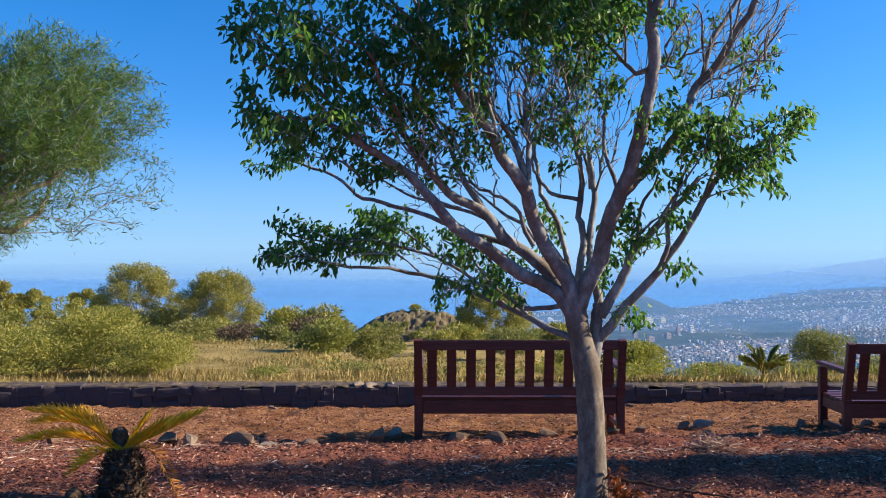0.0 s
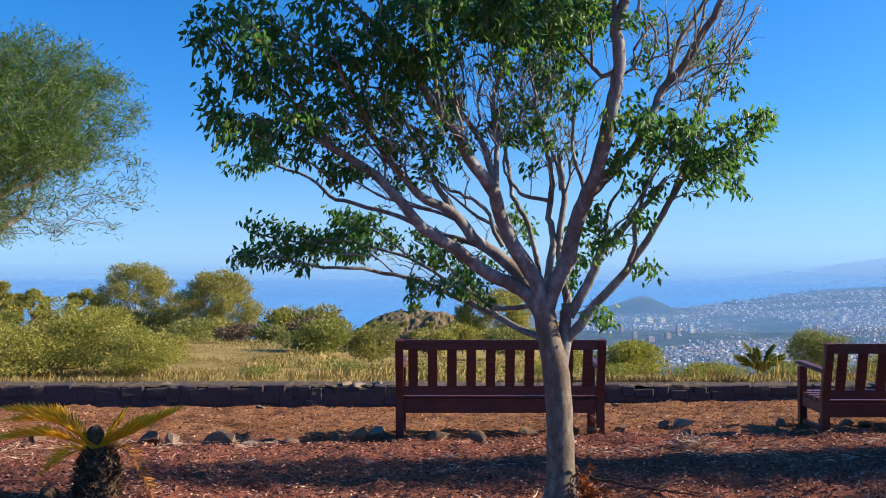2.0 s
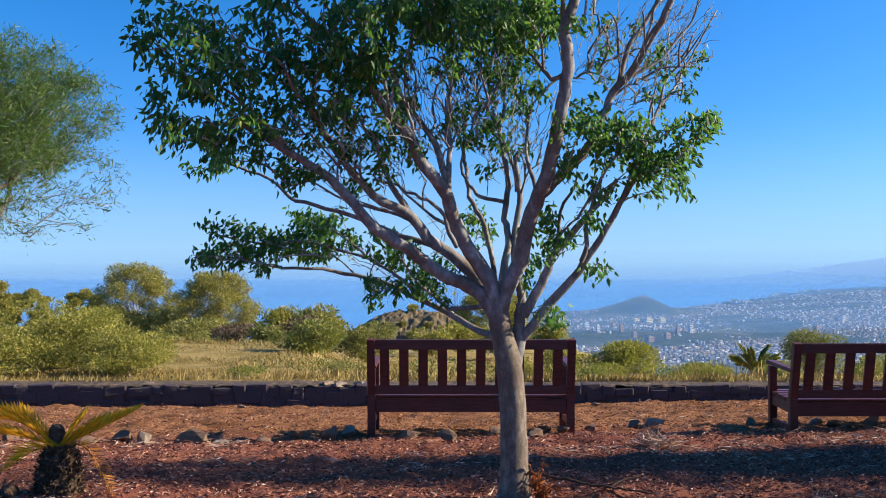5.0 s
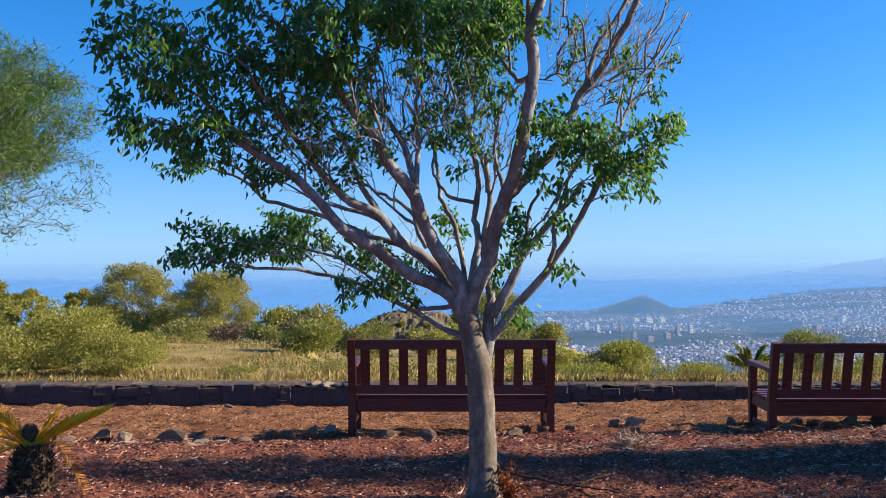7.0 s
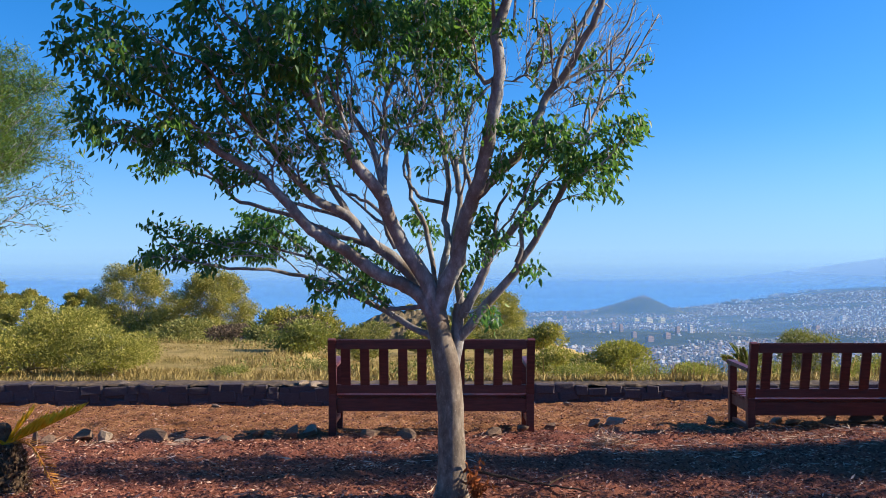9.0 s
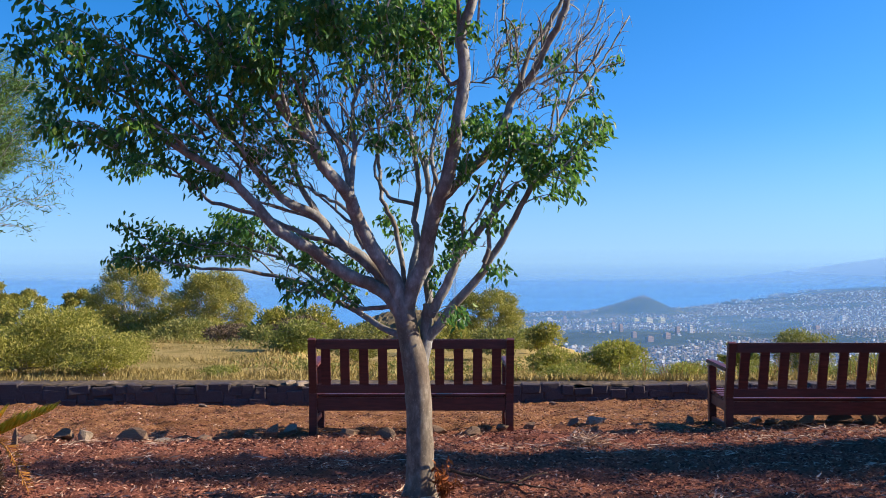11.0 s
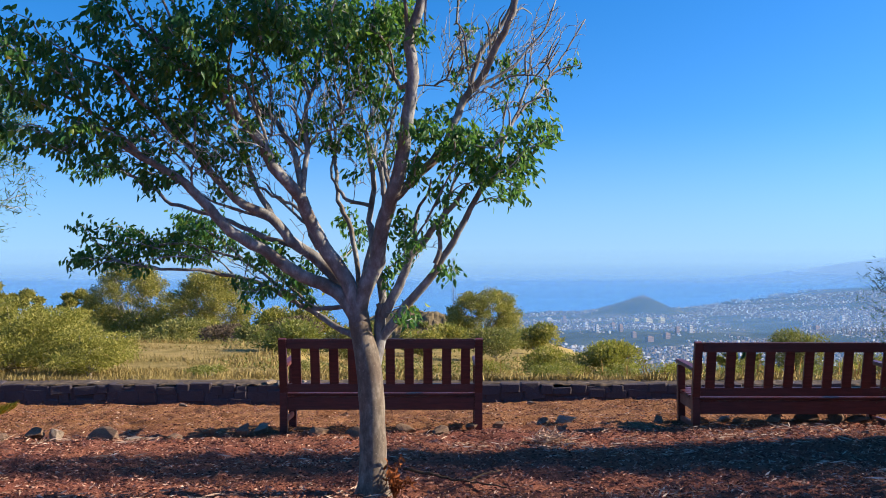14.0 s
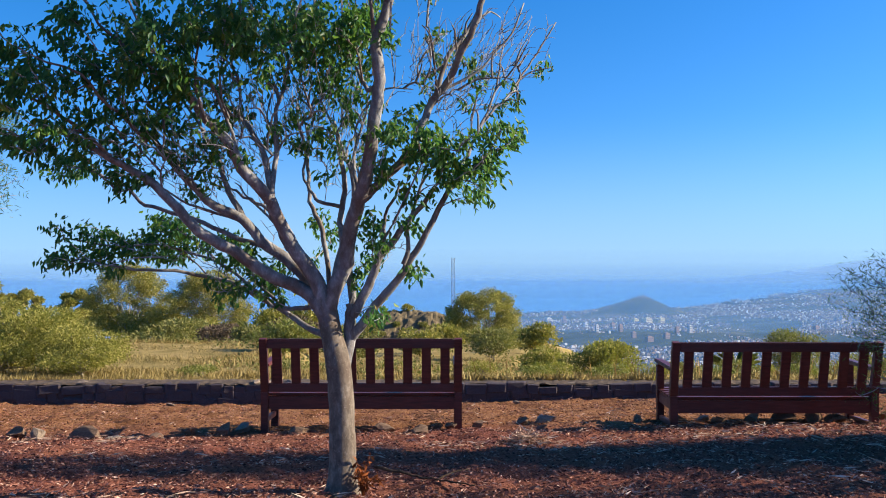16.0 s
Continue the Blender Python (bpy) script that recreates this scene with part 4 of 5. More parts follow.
    clump(1.66, 4.50, 2.04, 0.12, 0.30, 0.07, 0.14)
    clump(1.13, 4.40, 2.00, 0.12, 0.30, 0.09, 0.17)
    clump(1.43, 4.40, 1.89, 0.13, 0.30, 0.07, 0.09)
    clump(1.19, 4.50, 1.89, 0.14, 0.30, 0.07, 0.13)
    clump(1.58, 4.30, 1.85, 0.04, 0.30, 0.04, 0.08)
    clump(0.97, 4.60, 1.71, 0.12, 0.30, 0.10, 0.18)
    clump(1.04, 4.60, 1.61, 0.12, 0.30, 0.08, 0.16)
    clump(0.93, 4.70, 1.54, 0.07, 0.30, 0.10, 0.10)
    clump(1.17, 4.60, 1.76, 0.09, 0.30, 0.09, 0.08)
    clump(0.90, 4.80, 1.44, 0.05, 0.30, 0.08, 0.08)
    clump(1.24, 4.45, 1.46, 0.05, 0.30, 0.07, 0.08)
    clump(1.08, 4.70, 1.25, 0.09, 0.30, 0.06, 0.08)
    clump(1.02, 4.70, 1.19, 0.05, 0.30, 0.04, 0.08)
    clump(-0.89, 4.80, 1.67, 0.07, 0.30, 0.06, 0.09)
    clump(-0.98, 4.95, 1.52, 0.08, 0.30, 0.07, 0.15)
    clump(-0.86, 5.00, 1.69, 0.11, 0.30, 0.08, 0.19)
    clump(-0.85, 5.10, 1.55, 0.16, 0.30, 0.08, 0.33)
    clump(-0.71, 5.20, 1.63, 0.15, 0.30, 0.11, 0.40)
    clump(-0.59, 5.30, 1.59, 0.15, 0.30, 0.10, 0.35)
    clump(-0.45, 5.30, 1.73, 0.17, 0.30, 0.10, 0.46)
    clump(-0.33, 5.30, 1.73, 0.14, 0.30, 0.12, 0.46)
    clump(-0.40, 5.30, 1.59, 0.18, 0.30, 0.10, 0.39)
    clump(-0.73, 5.00, 1.46, 0.09, 0.30, 0.05, 0.08)
    clump(-0.15, 5.20, 1.68, 0.11, 0.30, 0.07, 0.14)
    clump(0.01, 5.10, 1.62, 0.12, 0.30, 0.08, 0.18)
    clump(0.13, 5.00, 1.55, 0.14, 0.30, 0.11, 0.29)
    clump(0.25, 5.00, 1.52, 0.14, 0.30, 0.12, 0.33)
    clump(0.05, 5.00, 1.38, 0.12, 0.30, 0.07, 0.15)
    clump(0.22, 4.95, 1.38, 0.13, 0.30, 0.09, 0.24)
    clump(0.37, 4.90, 1.42, 0.08, 0.30, 0.09, 0.13)
    clump(-0.01, 5.20, 1.25, 0.04, 0.30, 0.05, 0.08)
    clump(0.36, 4.90, 1.31, 0.05, 0.30, 0.04, 0.08)
    clump(0.65, 5.30, 1.77, 0.11, 0.30, 0.08, 0.17)
    clump(0.68, 5.30, 1.69, 0.08, 0.30, 0.06, 0.08)
    clump(0.60, 5.20, 1.55, 0.06, 0.30, 0.07, 0.08)
    clump(1.32, 4.80, 2.72, 0.10, 0.30, 0.09, 0.11)
    clump(1.18, 4.70, 2.45, 0.09, 0.30, 0.08, 0.08)
    clump(1.13, 4.50, 2.33, 0.10, 0.30, 0.05, 0.08)
    clump(1.48, 4.50, 2.85, 0.07, 0.30, 0.05, 0.08)
    clump(1.10, 4.30, 2.71, 0.04, 0.30, 0.09, 0.08)
    clump(1.77, 5.00, 2.49, 0.09, 0.30, 0.11, 0.10)
    clump(2.05, 5.30, 2.80, 0.07, 0.30, 0.06, 0.08)
    clump(0.41, 4.60, 2.48, 0.52, 0.30, 0.38, 1.08)
    clump(0.11, 4.50, 2.12, 0.31, 0.30, 0.17, 0.39)
    clump(0.79, 4.90, 2.31, 0.28, 0.30, 0.33, 0.53)
    clump(-0.01, 4.50, 2.37, 0.27, 0.30, 0.20, 0.40)
    clump(1.50, 4.60, 2.60, 0.28, 0.30, 0.31, 0.16)
    clump(1.40, 4.80, 2.81, 0.13, 0.30, 0.09, 0.09)
    clump(1.57, 4.50, 2.64, 0.07, 0.30, 0.06, 0.08)
    clump(-0.01, 4.50, 2.05, 0.19, 0.30, 0.14, 0.91, True)
    clump(0.38, 4.60, 2.43, 0.23, 0.30, 0.24, 1.97, True)
    clump(0.41, 4.60, 2.17, 0.14, 0.30, 0.17, 0.58, True)
    clump(0.79, 5.00, 2.29, 0.19, 0.30, 0.26, 2.23, True)
    clump(0.92, 5.00, 2.12, 0.11, 0.30, 0.19, 0.77, True)
    clump(0.72, 4.90, 2.47, 0.22, 0.30, 0.22, 1.47, True)
    clump(0.53, 4.70, 2.37, 0.18, 0.30, 0.25, 1.58, True)
    clump(0.19, 4.30, 2.45, 0.16, 0.30, 0.13, 0.63, True)
    clump(-0.28, 4.20, 2.28, 0.25, 0.30, 0.16, 0.73, True)
    clump(1.24, 4.80, 2.70, 0.17, 0.30, 0.22, 0.79, True)
    clump(1.48, 4.70, 2.45, 0.21, 0.30, 0.18, 1.13, True)
    clump(1.77, 5.20, 2.70, 0.21, 0.30, 0.27, 1.41, True)
    clump(1.95, 5.20, 2.91, 0.18, 0.30, 0.23, 0.74, True)
    clump(1.48, 4.60, 2.26, 0.14, 0.30, 0.14, 0.35, True)
    clump(1.12, 4.60, 1.64, 0.17, 0.30, 0.14, 0.43, True)
    clump(0.12, 4.95, 1.40, 0.22, 0.30, 0.13, 0.87, True)
    clump(-0.18, 5.20, 1.53, 0.23, 0.30, 0.08, 0.55, True)
    clump(0.36, 4.90, 1.65, 0.15, 0.30, 0.15, 0.26, True)
    clump(1.30, 4.80, 2.91, 0.14, 0.30, 0.14, 0.56, True)
    clump(1.36, 4.50, 2.64, 0.17, 0.30, 0.24, 1.21, True)
    clump(1.62, 4.60, 2.76, 0.17, 0.30, 0.21, 1.08, True)
    clump(1.79, 4.80, 2.91, 0.18, 0.30, 0.14, 0.63, True)
    clump(0.59, 4.90, 2.60, 0.22, 0.30, 0.18, 1.47, True)
    clump(0.11, 4.50, 2.21, 0.17, 0.30, 0.17, 1.04, True)
    clump(-0.19, 4.50, 2.06, 0.20, 0.30, 0.14, 0.75, True)
    clump(0.72, 5.00, 2.09, 0.15, 0.30, 0.15, 0.41, True)
    clump(0.19, 4.90, 1.98, 0.15, 0.30, 0.11, 0.29, True)
    clump(0.38, 4.50, 2.46, 0.41, 0.30, 0.31, 3.73, True)
    clump(0.12, 4.40, 2.17, 0.30, 0.30, 0.20, 1.97, True)
    clump(0.79, 4.80, 2.36, 0.29, 0.30, 0.36, 2.51, True)
    clump(1.51, 4.50, 2.61, 0.27, 0.30, 0.31, 2.24, True)
    clump(-0.21, 4.30, 2.18, 0.29, 0.30, 0.19, 1.71, True)
    clump(-0.10, 4.70, 1.93, 0.28, 0.30, 0.18, 0.90, True)
    clump(0.60, 4.50, 2.73, 0.41, 0.30, 0.17, 1.24, True)
    clump(0.95, 3.55, 3.30, 0.45, 0.40, 0.28, 2.6)
    clump(1.45, 3.70, 3.35, 0.40, 0.40, 0.28, 2.2)
    clump(0.35, 3.40, 3.20, 0.45, 0.35, 0.26, 2.2)
    clump(1.85, 4.00, 3.40, 0.35, 0.40, 0.26, 1.6)
    clump(-0.25, 3.30, 3.15, 0.40, 0.35, 0.24, 1.8)
    clump(0.80, 3.20, 3.65, 0.60, 0.40, 0.25, 1.8)
    clump(1.60, 4.50, 3.70, 0.50, 0.50, 0.25, 1.8)
    clump(-0.09, 4.51, 3.21, 0.70, 0.8, 0.19, 1.0)
    clump(0.63, 4.81, 3.32, 0.50, 0.8, 0.20, 0.9)
    clump(1.1, 4.91, 3.32, 0.41, 0.5, 0.17, 0.6)
    clump(0.82, 4.91, 3.56, 0.38, 0.8, 0.19, 2.0)
    clump(1.31, 4.81, 3.49, 0.30, 0.7, 0.20, 1.6)
    clump(0.38, 4.71, 3.51, 0.40, 0.8, 0.16, 1.5)
    clump(1.03, 4.91, 3.9, 0.38, 0.6, 0.17, 1.2)
    everywhere = np.vstack(targets + bare)
    for ln in grow(rng, skeleton, everywhere[rng.permutation(len(everywhere))[:260]], None, -0.06, 0.007):
        geo = Geo()
        tube(geo, ln, np.linspace(0.0078, 0.0026, len(ln)), 6, 0.08, rng)
        part("branch", geo, BARK, tree, "", True)
        skeleton.extend(ln[1::2])
    twigs = Geo()
    dry_lines = grow(rng, skeleton, np.vstack(bare), twigs, 0.0, 0.0019)
    green_lines = grow(rng, skeleton + [q for ln in dry_lines for q in ln[1::3]], np.vstack(targets), twigs, 0.0, 0.003)
    part("branchwork", twigs, TWIG, tree, "thin pale grey twigs")
    pos, way, size = hang_leaves(rng, green_lines, 19, 0.043, 0.024, 1.5, 0.35)
    part("crown", leaves("crown", pos, way, size, 0.43, LEAF, rng, "broad", 0.22, 0.22), LEAF, tree, "glossy pointed green leaves")


# ---- fine-leaved trees ----
def build_fine_tree(seed, x, y, label, fork, crown, radii, limbs, twig_count, per, size, leaf, bare=0.0):
    rng = np.random.default_rng(seed)
    z = ground_at(x, y)
    tree = thing("fine_leaved_tree", x, y, z, label, "tree", "fine-leaved trees")
    trunk = Geo()
    top = np.array(fork)
    line = spline(((0, 0, -0.1), (top * 0.35 + (0.03, 0, 0)), (top * 0.7 + (-0.03, 0.02, 0)), top), 0.1)
    r = 0.055 + 0.02 * top[2]
    tube(trunk, line, np.linspace(r * 1.3, r * 0.8, len(line)), 10, 0.06, rng)
    part("trunk", trunk, BARK, tree, "", True)
    crown, radii = np.array(crown), np.array(radii)
    skeleton = [top]
    for k in range(limbs):
        ang = 2 * math.pi * (k + rng.uniform(-0.3, 0.3)) / limbs
        end = crown + radii * np.array((math.cos(ang) * 0.58, math.sin(ang) * 0.58, rng.uniform(-0.08, 0.5)))
        mid = (top + end) / 2 + rng.normal(size=3) * 0.12 + np.array((0, 0, -0.08))
        ln = spline((top, top * 0.75 + mid * 0.25 + (0, 0, 0.05), mid, end), 0.09)
        ln[1:] += rng.normal(size=(len(ln) - 1, 3)) * 0.012
        geo = Geo()
        tube(geo, ln, np.linspace(r * 0.55, 0.006, len(ln)), 7, 0.06, rng)
        part("limb", geo, BARK, tree, "", True)
        skeleton.extend(ln[2::2])
    lobes = [(ball_points(rng, 1, 0.3)[0] * 0.68, rng.uniform(0.24, 0.40)) for _ in range(26)]
    targets = []
    for c, s in lobes:
        targets.append((c + ball_points(rng, twig_count // 26) * s) * radii + crown)
    twigs = Geo()
    lines = grow(rng, skeleton, np.vstack(targets), twigs, 0.02, 0.0028)
    part("branchwork", twigs, TWIG, tree)
    pos, way, sz = hang_leaves(rng, lines, per, size, 0.04, -0.1, 0.2)
    leafed = rng.random(len(pos)) > bare * smooth01((crown[2] + 0.15 * radii[2] - pos[:, 2]) / (0.9 * radii[2]))    # bare twigs low in the crown
    pos, way, sz = pos[leafed], way[leafed], sz[leafed]
    part("crown", leaves("crown", pos, way, sz, 0.13, leaf, rng, "narrow", 0.1, 0.1), leaf, tree, "thin narrow green leaves")


# ---- the sago palm ----
def frond(palm, rng, tip, lift, mat, label, leaflet=0.125, start=(0, 0, 0.27)):
    a, b = np.array(start), np.array(tip)
    mid = (a + b) / 2 + np.array((0, 0, lift))
    line = spline((a, mid, b), 0.02)
    geo = Geo()
    tube(geo, line, np.linspace(0.008, 0.002, len(line)), 5)
    rib = part("frond", geo, mat, palm, label)
    tang = np.gradient(line, axis=0)
    tang /= np.linalg.norm(tang, axis=1)[:, None]
    pos, way = [], []
    for i in range(int(len(line) * 0.12), len(line)):
        for s in (-1, 1):
            for _ in range(2):
                side = np.cross(tang[i], (0, 0, 1.0))
                side /= np.linalg.norm(side) + 1e-9
                pos.append(line[i] + tang[i] * rng.uniform(-0.012, 0.012))
                way.append(tang[i] * 0.85 + side * s * 0.55 + np.array((0, 0, 0.50)) + rng.normal(size=3) * 0.06)
    q = np.linspace(0, 1, len(pos))
    size = leaflet * (0.45 + 0.75 * np.sin(math.pi * np.clip(q * 0.85 + 0.12, 0, 1)))
    part("foliage", leaves("foliage", np.array(pos), np.array(way), size, 0.11, mat, rng, "narrow", 0.1, 0.05), mat, rib)


def build_sago():
    rng = np.random.default_rng(31)
    x, y = -1.805, 4.92
    z = ground_at(x, y)
    palm = thing("sago_palm", x, y, z, "short sago palm with shaggy trunk and yellowing fronds", "palm")
    geo = Geo()
    zs = np.linspace(-0.1, 0.27, 14)

    def girth(h):
        return np.interp(h, (-0.1, 0.05, 0.12, 0.20, 0.25, 0.28), (0.118, 0.121, 0.116, 0.094, 0.068, 0.045))

    tube(geo, [(0, 0, q) for q in zs], girth(zs) * 0.93, 18, 0.12, rng)
    part("trunk", geo, PALM_TRUNK, palm, "dark shaggy trunk")
    k = 420
    ang, hh = rng.uniform(0, 2 * math.pi, k), rng.uniform(-0.04, 0.26, k)
    pos = np.stack([np.cos(ang) * girth(hh) * 0.9, np.sin(ang) * girth(hh) * 0.9, hh], 1)
    way = np.stack([np.cos(ang) * 0.6, np.sin(ang) * 0.6, rng.uniform(0.3, 1.2, k)], 1)
    part("stubble", leaves("stubble", pos, way, rng.uniform(0.025, 0.05, k), 0.45, PALM_TRUNK, rng, "broad", 0.3), PALM_TRUNK, palm, "cut stubs of old fronds")
    k = 900
    ang, hh = rng.uniform(0, 2 * math.pi, k), rng.uniform(-0.04, 0.27, k)
    pos = np.stack([np.cos(ang) * girth(hh), np.sin(ang) * girth(hh), hh], 1)
    way = np.stack([np.cos(ang), np.sin(ang), rng.uniform(-0.6, 0.9, k)], 1) + rng.normal(size=(k, 3)) * 0.45
    part("fibre", leaves("fibre", pos, way, rng.uniform(0.02, 0.055, k), 0.09, FIBRE, rng, "narrow", 0.2, 0.3), FIBRE, palm, "pale frayed fibres")
    bud = Geo()
    tube(bud, [(-0.035, 0.05, q) for q in (0.2, 0.26, 0.32, 0.365, 0.385)], (0.045, 0.05, 0.05, 0.042, 0.022), 10, 0.1, rng)
    part("heart", bud, PALM_TRUNK, palm, "dark brown woolly centre")
    for tip, lift, mat, label in (
            ((-0.56, 0.08, 0.47), 0.07, FROND, "yellow-green frond"), ((-0.54, -0.10, 0.33), 0.05, FROND, "yellow-green frond"),
            ((-0.50, 0.22, 0.43), 0.07, FROND, "yellow-green frond"), ((-0.50, -0.02, 0.42), 0.075, FROND, "yellow-green frond"),
            ((0.45, -0.02, 0.48), -0.005, FROND, "yellow-green frond"), ((0.35, 0.16, 0.43), 0.01, FROND, "yellow-green frond"),
            ((0.13, 0.04, 0.44), 0.0, FROND, "short young frond"), ((0.21, 0.12, 0.40), 0.0, FROND, "short young frond"),
            ((-0.23, -0.14, 0.17), 0.04, FROND, "drooping yellow frond"), ((0.36, -0.12, 0.02), 0.13, DRY_FROND, "dried orange-brown frond")):
        frond(palm, rng, tip, lift, mat, label, 0.07 if mat == DRY_FROND else 0.105)


def rock_like(centre, r, rng):
    bm = bmesh.new()
    bmesh.ops.create_icosphere(bm, subdivisions=3, radius=r)
    for v in bm.verts:
        v.co = v.co * (1 + rng.uniform(-0.12, 0.12)) + Vector(centre)
    g = Geo()
    g.add([v.co for v in bm.verts], [[v.index for v in f.verts] for f in bm.faces])
    bm.free()
    return g


# ---- scrub, trees and palms on the slope ----
def build_shrub(name, seed, x, y, wide, high, leaf, count, size, label, category="bush", lobes=12, stem=0.0, group="scrub on the slope", flat=1.0, z=None, tufts=0):
    """A crown of many leaves in uneven lobes; stem: the bare part of its height."""
    rng = np.random.default_rng(seed)
    z = ground_at(x, y) if z is None else z
    bush = thing(name, x, y, z, label, category, group)
    wood = Geo()
    low = high * stem
    centre = np.array((0, 0, low + (high - low) * 0.5))
    radii = np.array((wide / 2, wide / 2 * flat, (high - low) / 2))
    pos, way = [], []
    ws = rng.uniform(0.30, 0.52, lobes) * (12 / lobes) ** 0.4
    cs = []
    heads = [h * 0.63 for h in ball_points(rng, max(1, tufts), 0.75)]
    for k in range(lobes):
        c = ball_points(rng, 1, 0.3)[0] * (1 - ws[k])
        if tufts:
            c = heads[k % tufts] + c * (0.46, 0.46, 0.30)
        cs.append(c)
        m = int(count * ws[k] ** 2 / (ws ** 2).sum())
        p = ball_points(rng, m, 0.68)
        p *= (1 + 0.13 * rng.normal(size=(m, 1))) * (1, 1, 0.8)
        q = (c + p * ws[k]) * radii + centre
        keep = q[:, 2] > 0.02 * high
        pos.append(q[keep])
        way.append((p + rng.normal(size=p.shape) * 0.7 + (0, 0, 0.25))[keep])
    r = 0.02 * high + 0.01
    trunk_top = np.array((0, 0, max(low, high * 0.12)))
    tube(wood, spline(((0, 0, -0.2), trunk_top * 0.5 + (0.02 * wide, 0, 0), trunk_top), max(0.05, high / 12)), np.linspace(r * 1.3, r, len(spline(((0, 0, -0.2), trunk_top * 0.5, trunk_top), max(0.05, high / 12)))), 7)
    for c in cs:
        end = c * radii + centre
        ln = spline((trunk_top * 0.8, (trunk_top + end) / 2 + rng.normal(size=3) * 0.04 * wide, end), max(0.05, high / 8))
        tube(wood, ln, np.linspace(r * 0.6, r * 0.12, len(ln)), 5)
    part("trunk", wood, PALE_BARK, bush, "", True)
    pos, way = np.vstack(pos), np.vstack(way)
    part("crown", leaves("crown", pos, way, size * rng.uniform(0.6, 1.3, len(pos)), 0.38, leaf, rng, "narrow", 0.2), leaf, bush)
    return bush


def build_gum(seed, x, y, wide, high, puffs, leaf_size, label, lean=0.0):
    """An open-crowned gum: pale limbs carrying separate flattened puffs of leaves."""
    rng = np.random.default_rng(seed)
    tree = thing("gum_tree", x, y, ground_at(x, y), label, "tree", "gum trees")
    limbs_geo = Geo()
    r = 0.022 * high
    foot = spline(((0, 0, -0.4), (0.01 * wide, 0, high * 0.14), (lean * high * 0.1, 0, high * 0.26)), high / 14)
    tube(limbs_geo, foot, np.linspace(r * 1.3, r * 0.8, len(foot)), 8, 0.05, rng)
    top = foot[-1]
    pos, way = [], []
    for k in range(puffs):
        turn, up = k * 2.399 + rng.uniform(-0.3, 0.3), (k + 0.5) / puffs
        reach = (0.46 * math.sqrt(max(0.0, 1 - (1.7 * up - 0.72) ** 2)) + 0.04) * rng.uniform(0.72, 1.05)
        c = np.array((math.cos(turn) * reach * wide + lean * up * high * 0.3, math.sin(turn) * reach * wide, high * (0.16 + 0.77 * up)))
        s = wide * rng.uniform(0.10, 0.17)
        m = int(900 * (s / (0.13 * wide)) ** 2)
        p = ball_points(rng, m, 0.45) * (1, 1, 0.62)
        p[:, 2] += 0.22 * (rng.random(m) - 0.3)
        pos.append(c + p * s * (1 + 0.16 * rng.normal(size=(m, 1))))
        way.append(p * 0.6 + rng.normal(size=p.shape) * 0.6 + (0, 0, -0.25))
        ln = spline((top * rng.uniform(0.5, 1.0), top * 0.45 + c * 0.55 + rng.normal(size=3) * 0.03 * wide + (0, 0, -0.05 * high), c), high / 12)
        tube(limbs_geo, ln, np.linspace(r * 0.34, r * 0.07, len(ln)), 5)
    part("trunk", limbs_geo, PALE_BARK, tree, "pale bare limbs", True)
    pos, way = np.vstack(pos), np.vstack(way)
    part("crown", leaves("crown", pos, way, leaf_size * rng.uniform(0.6, 1.3, len(pos)), 0.36, GUM, rng, "narrow", 0.2), GUM, tree, "open yellow-green foliage")


def build_slope_palm(seed, x, y, high, wide, label):
    rng = np.random.default_rng(seed)
    palm = thing("slope_palm", x, y, ground_at(x, y), label, "palm", "palms on the slope")
    geo = Geo()
    tube(geo, [(0, 0, q) for q in np.linspace(-0.2, high * 0.35, 6)], np.full(6, 0.12), 8, 0.1, rng)
    part("trunk", geo, PALM_TRUNK, palm)
    for k in range(17):
        a = 2 * math.pi * k / 17 + rng.uniform(-0.15, 0.15)
        up = rng.uniform(0.2, 1.1)
        tip = (math.cos(a) * wide / 2 * (1.15 - 0.5 * up), math.sin(a) * wide / 2 * (1.15 - 0.5 * up), high * (0.30 + 0.68 * up))
        frond(palm, rng, tip, high * 0.07, LIME, "", wide * 0.14, (0, 0, high * 0.35))


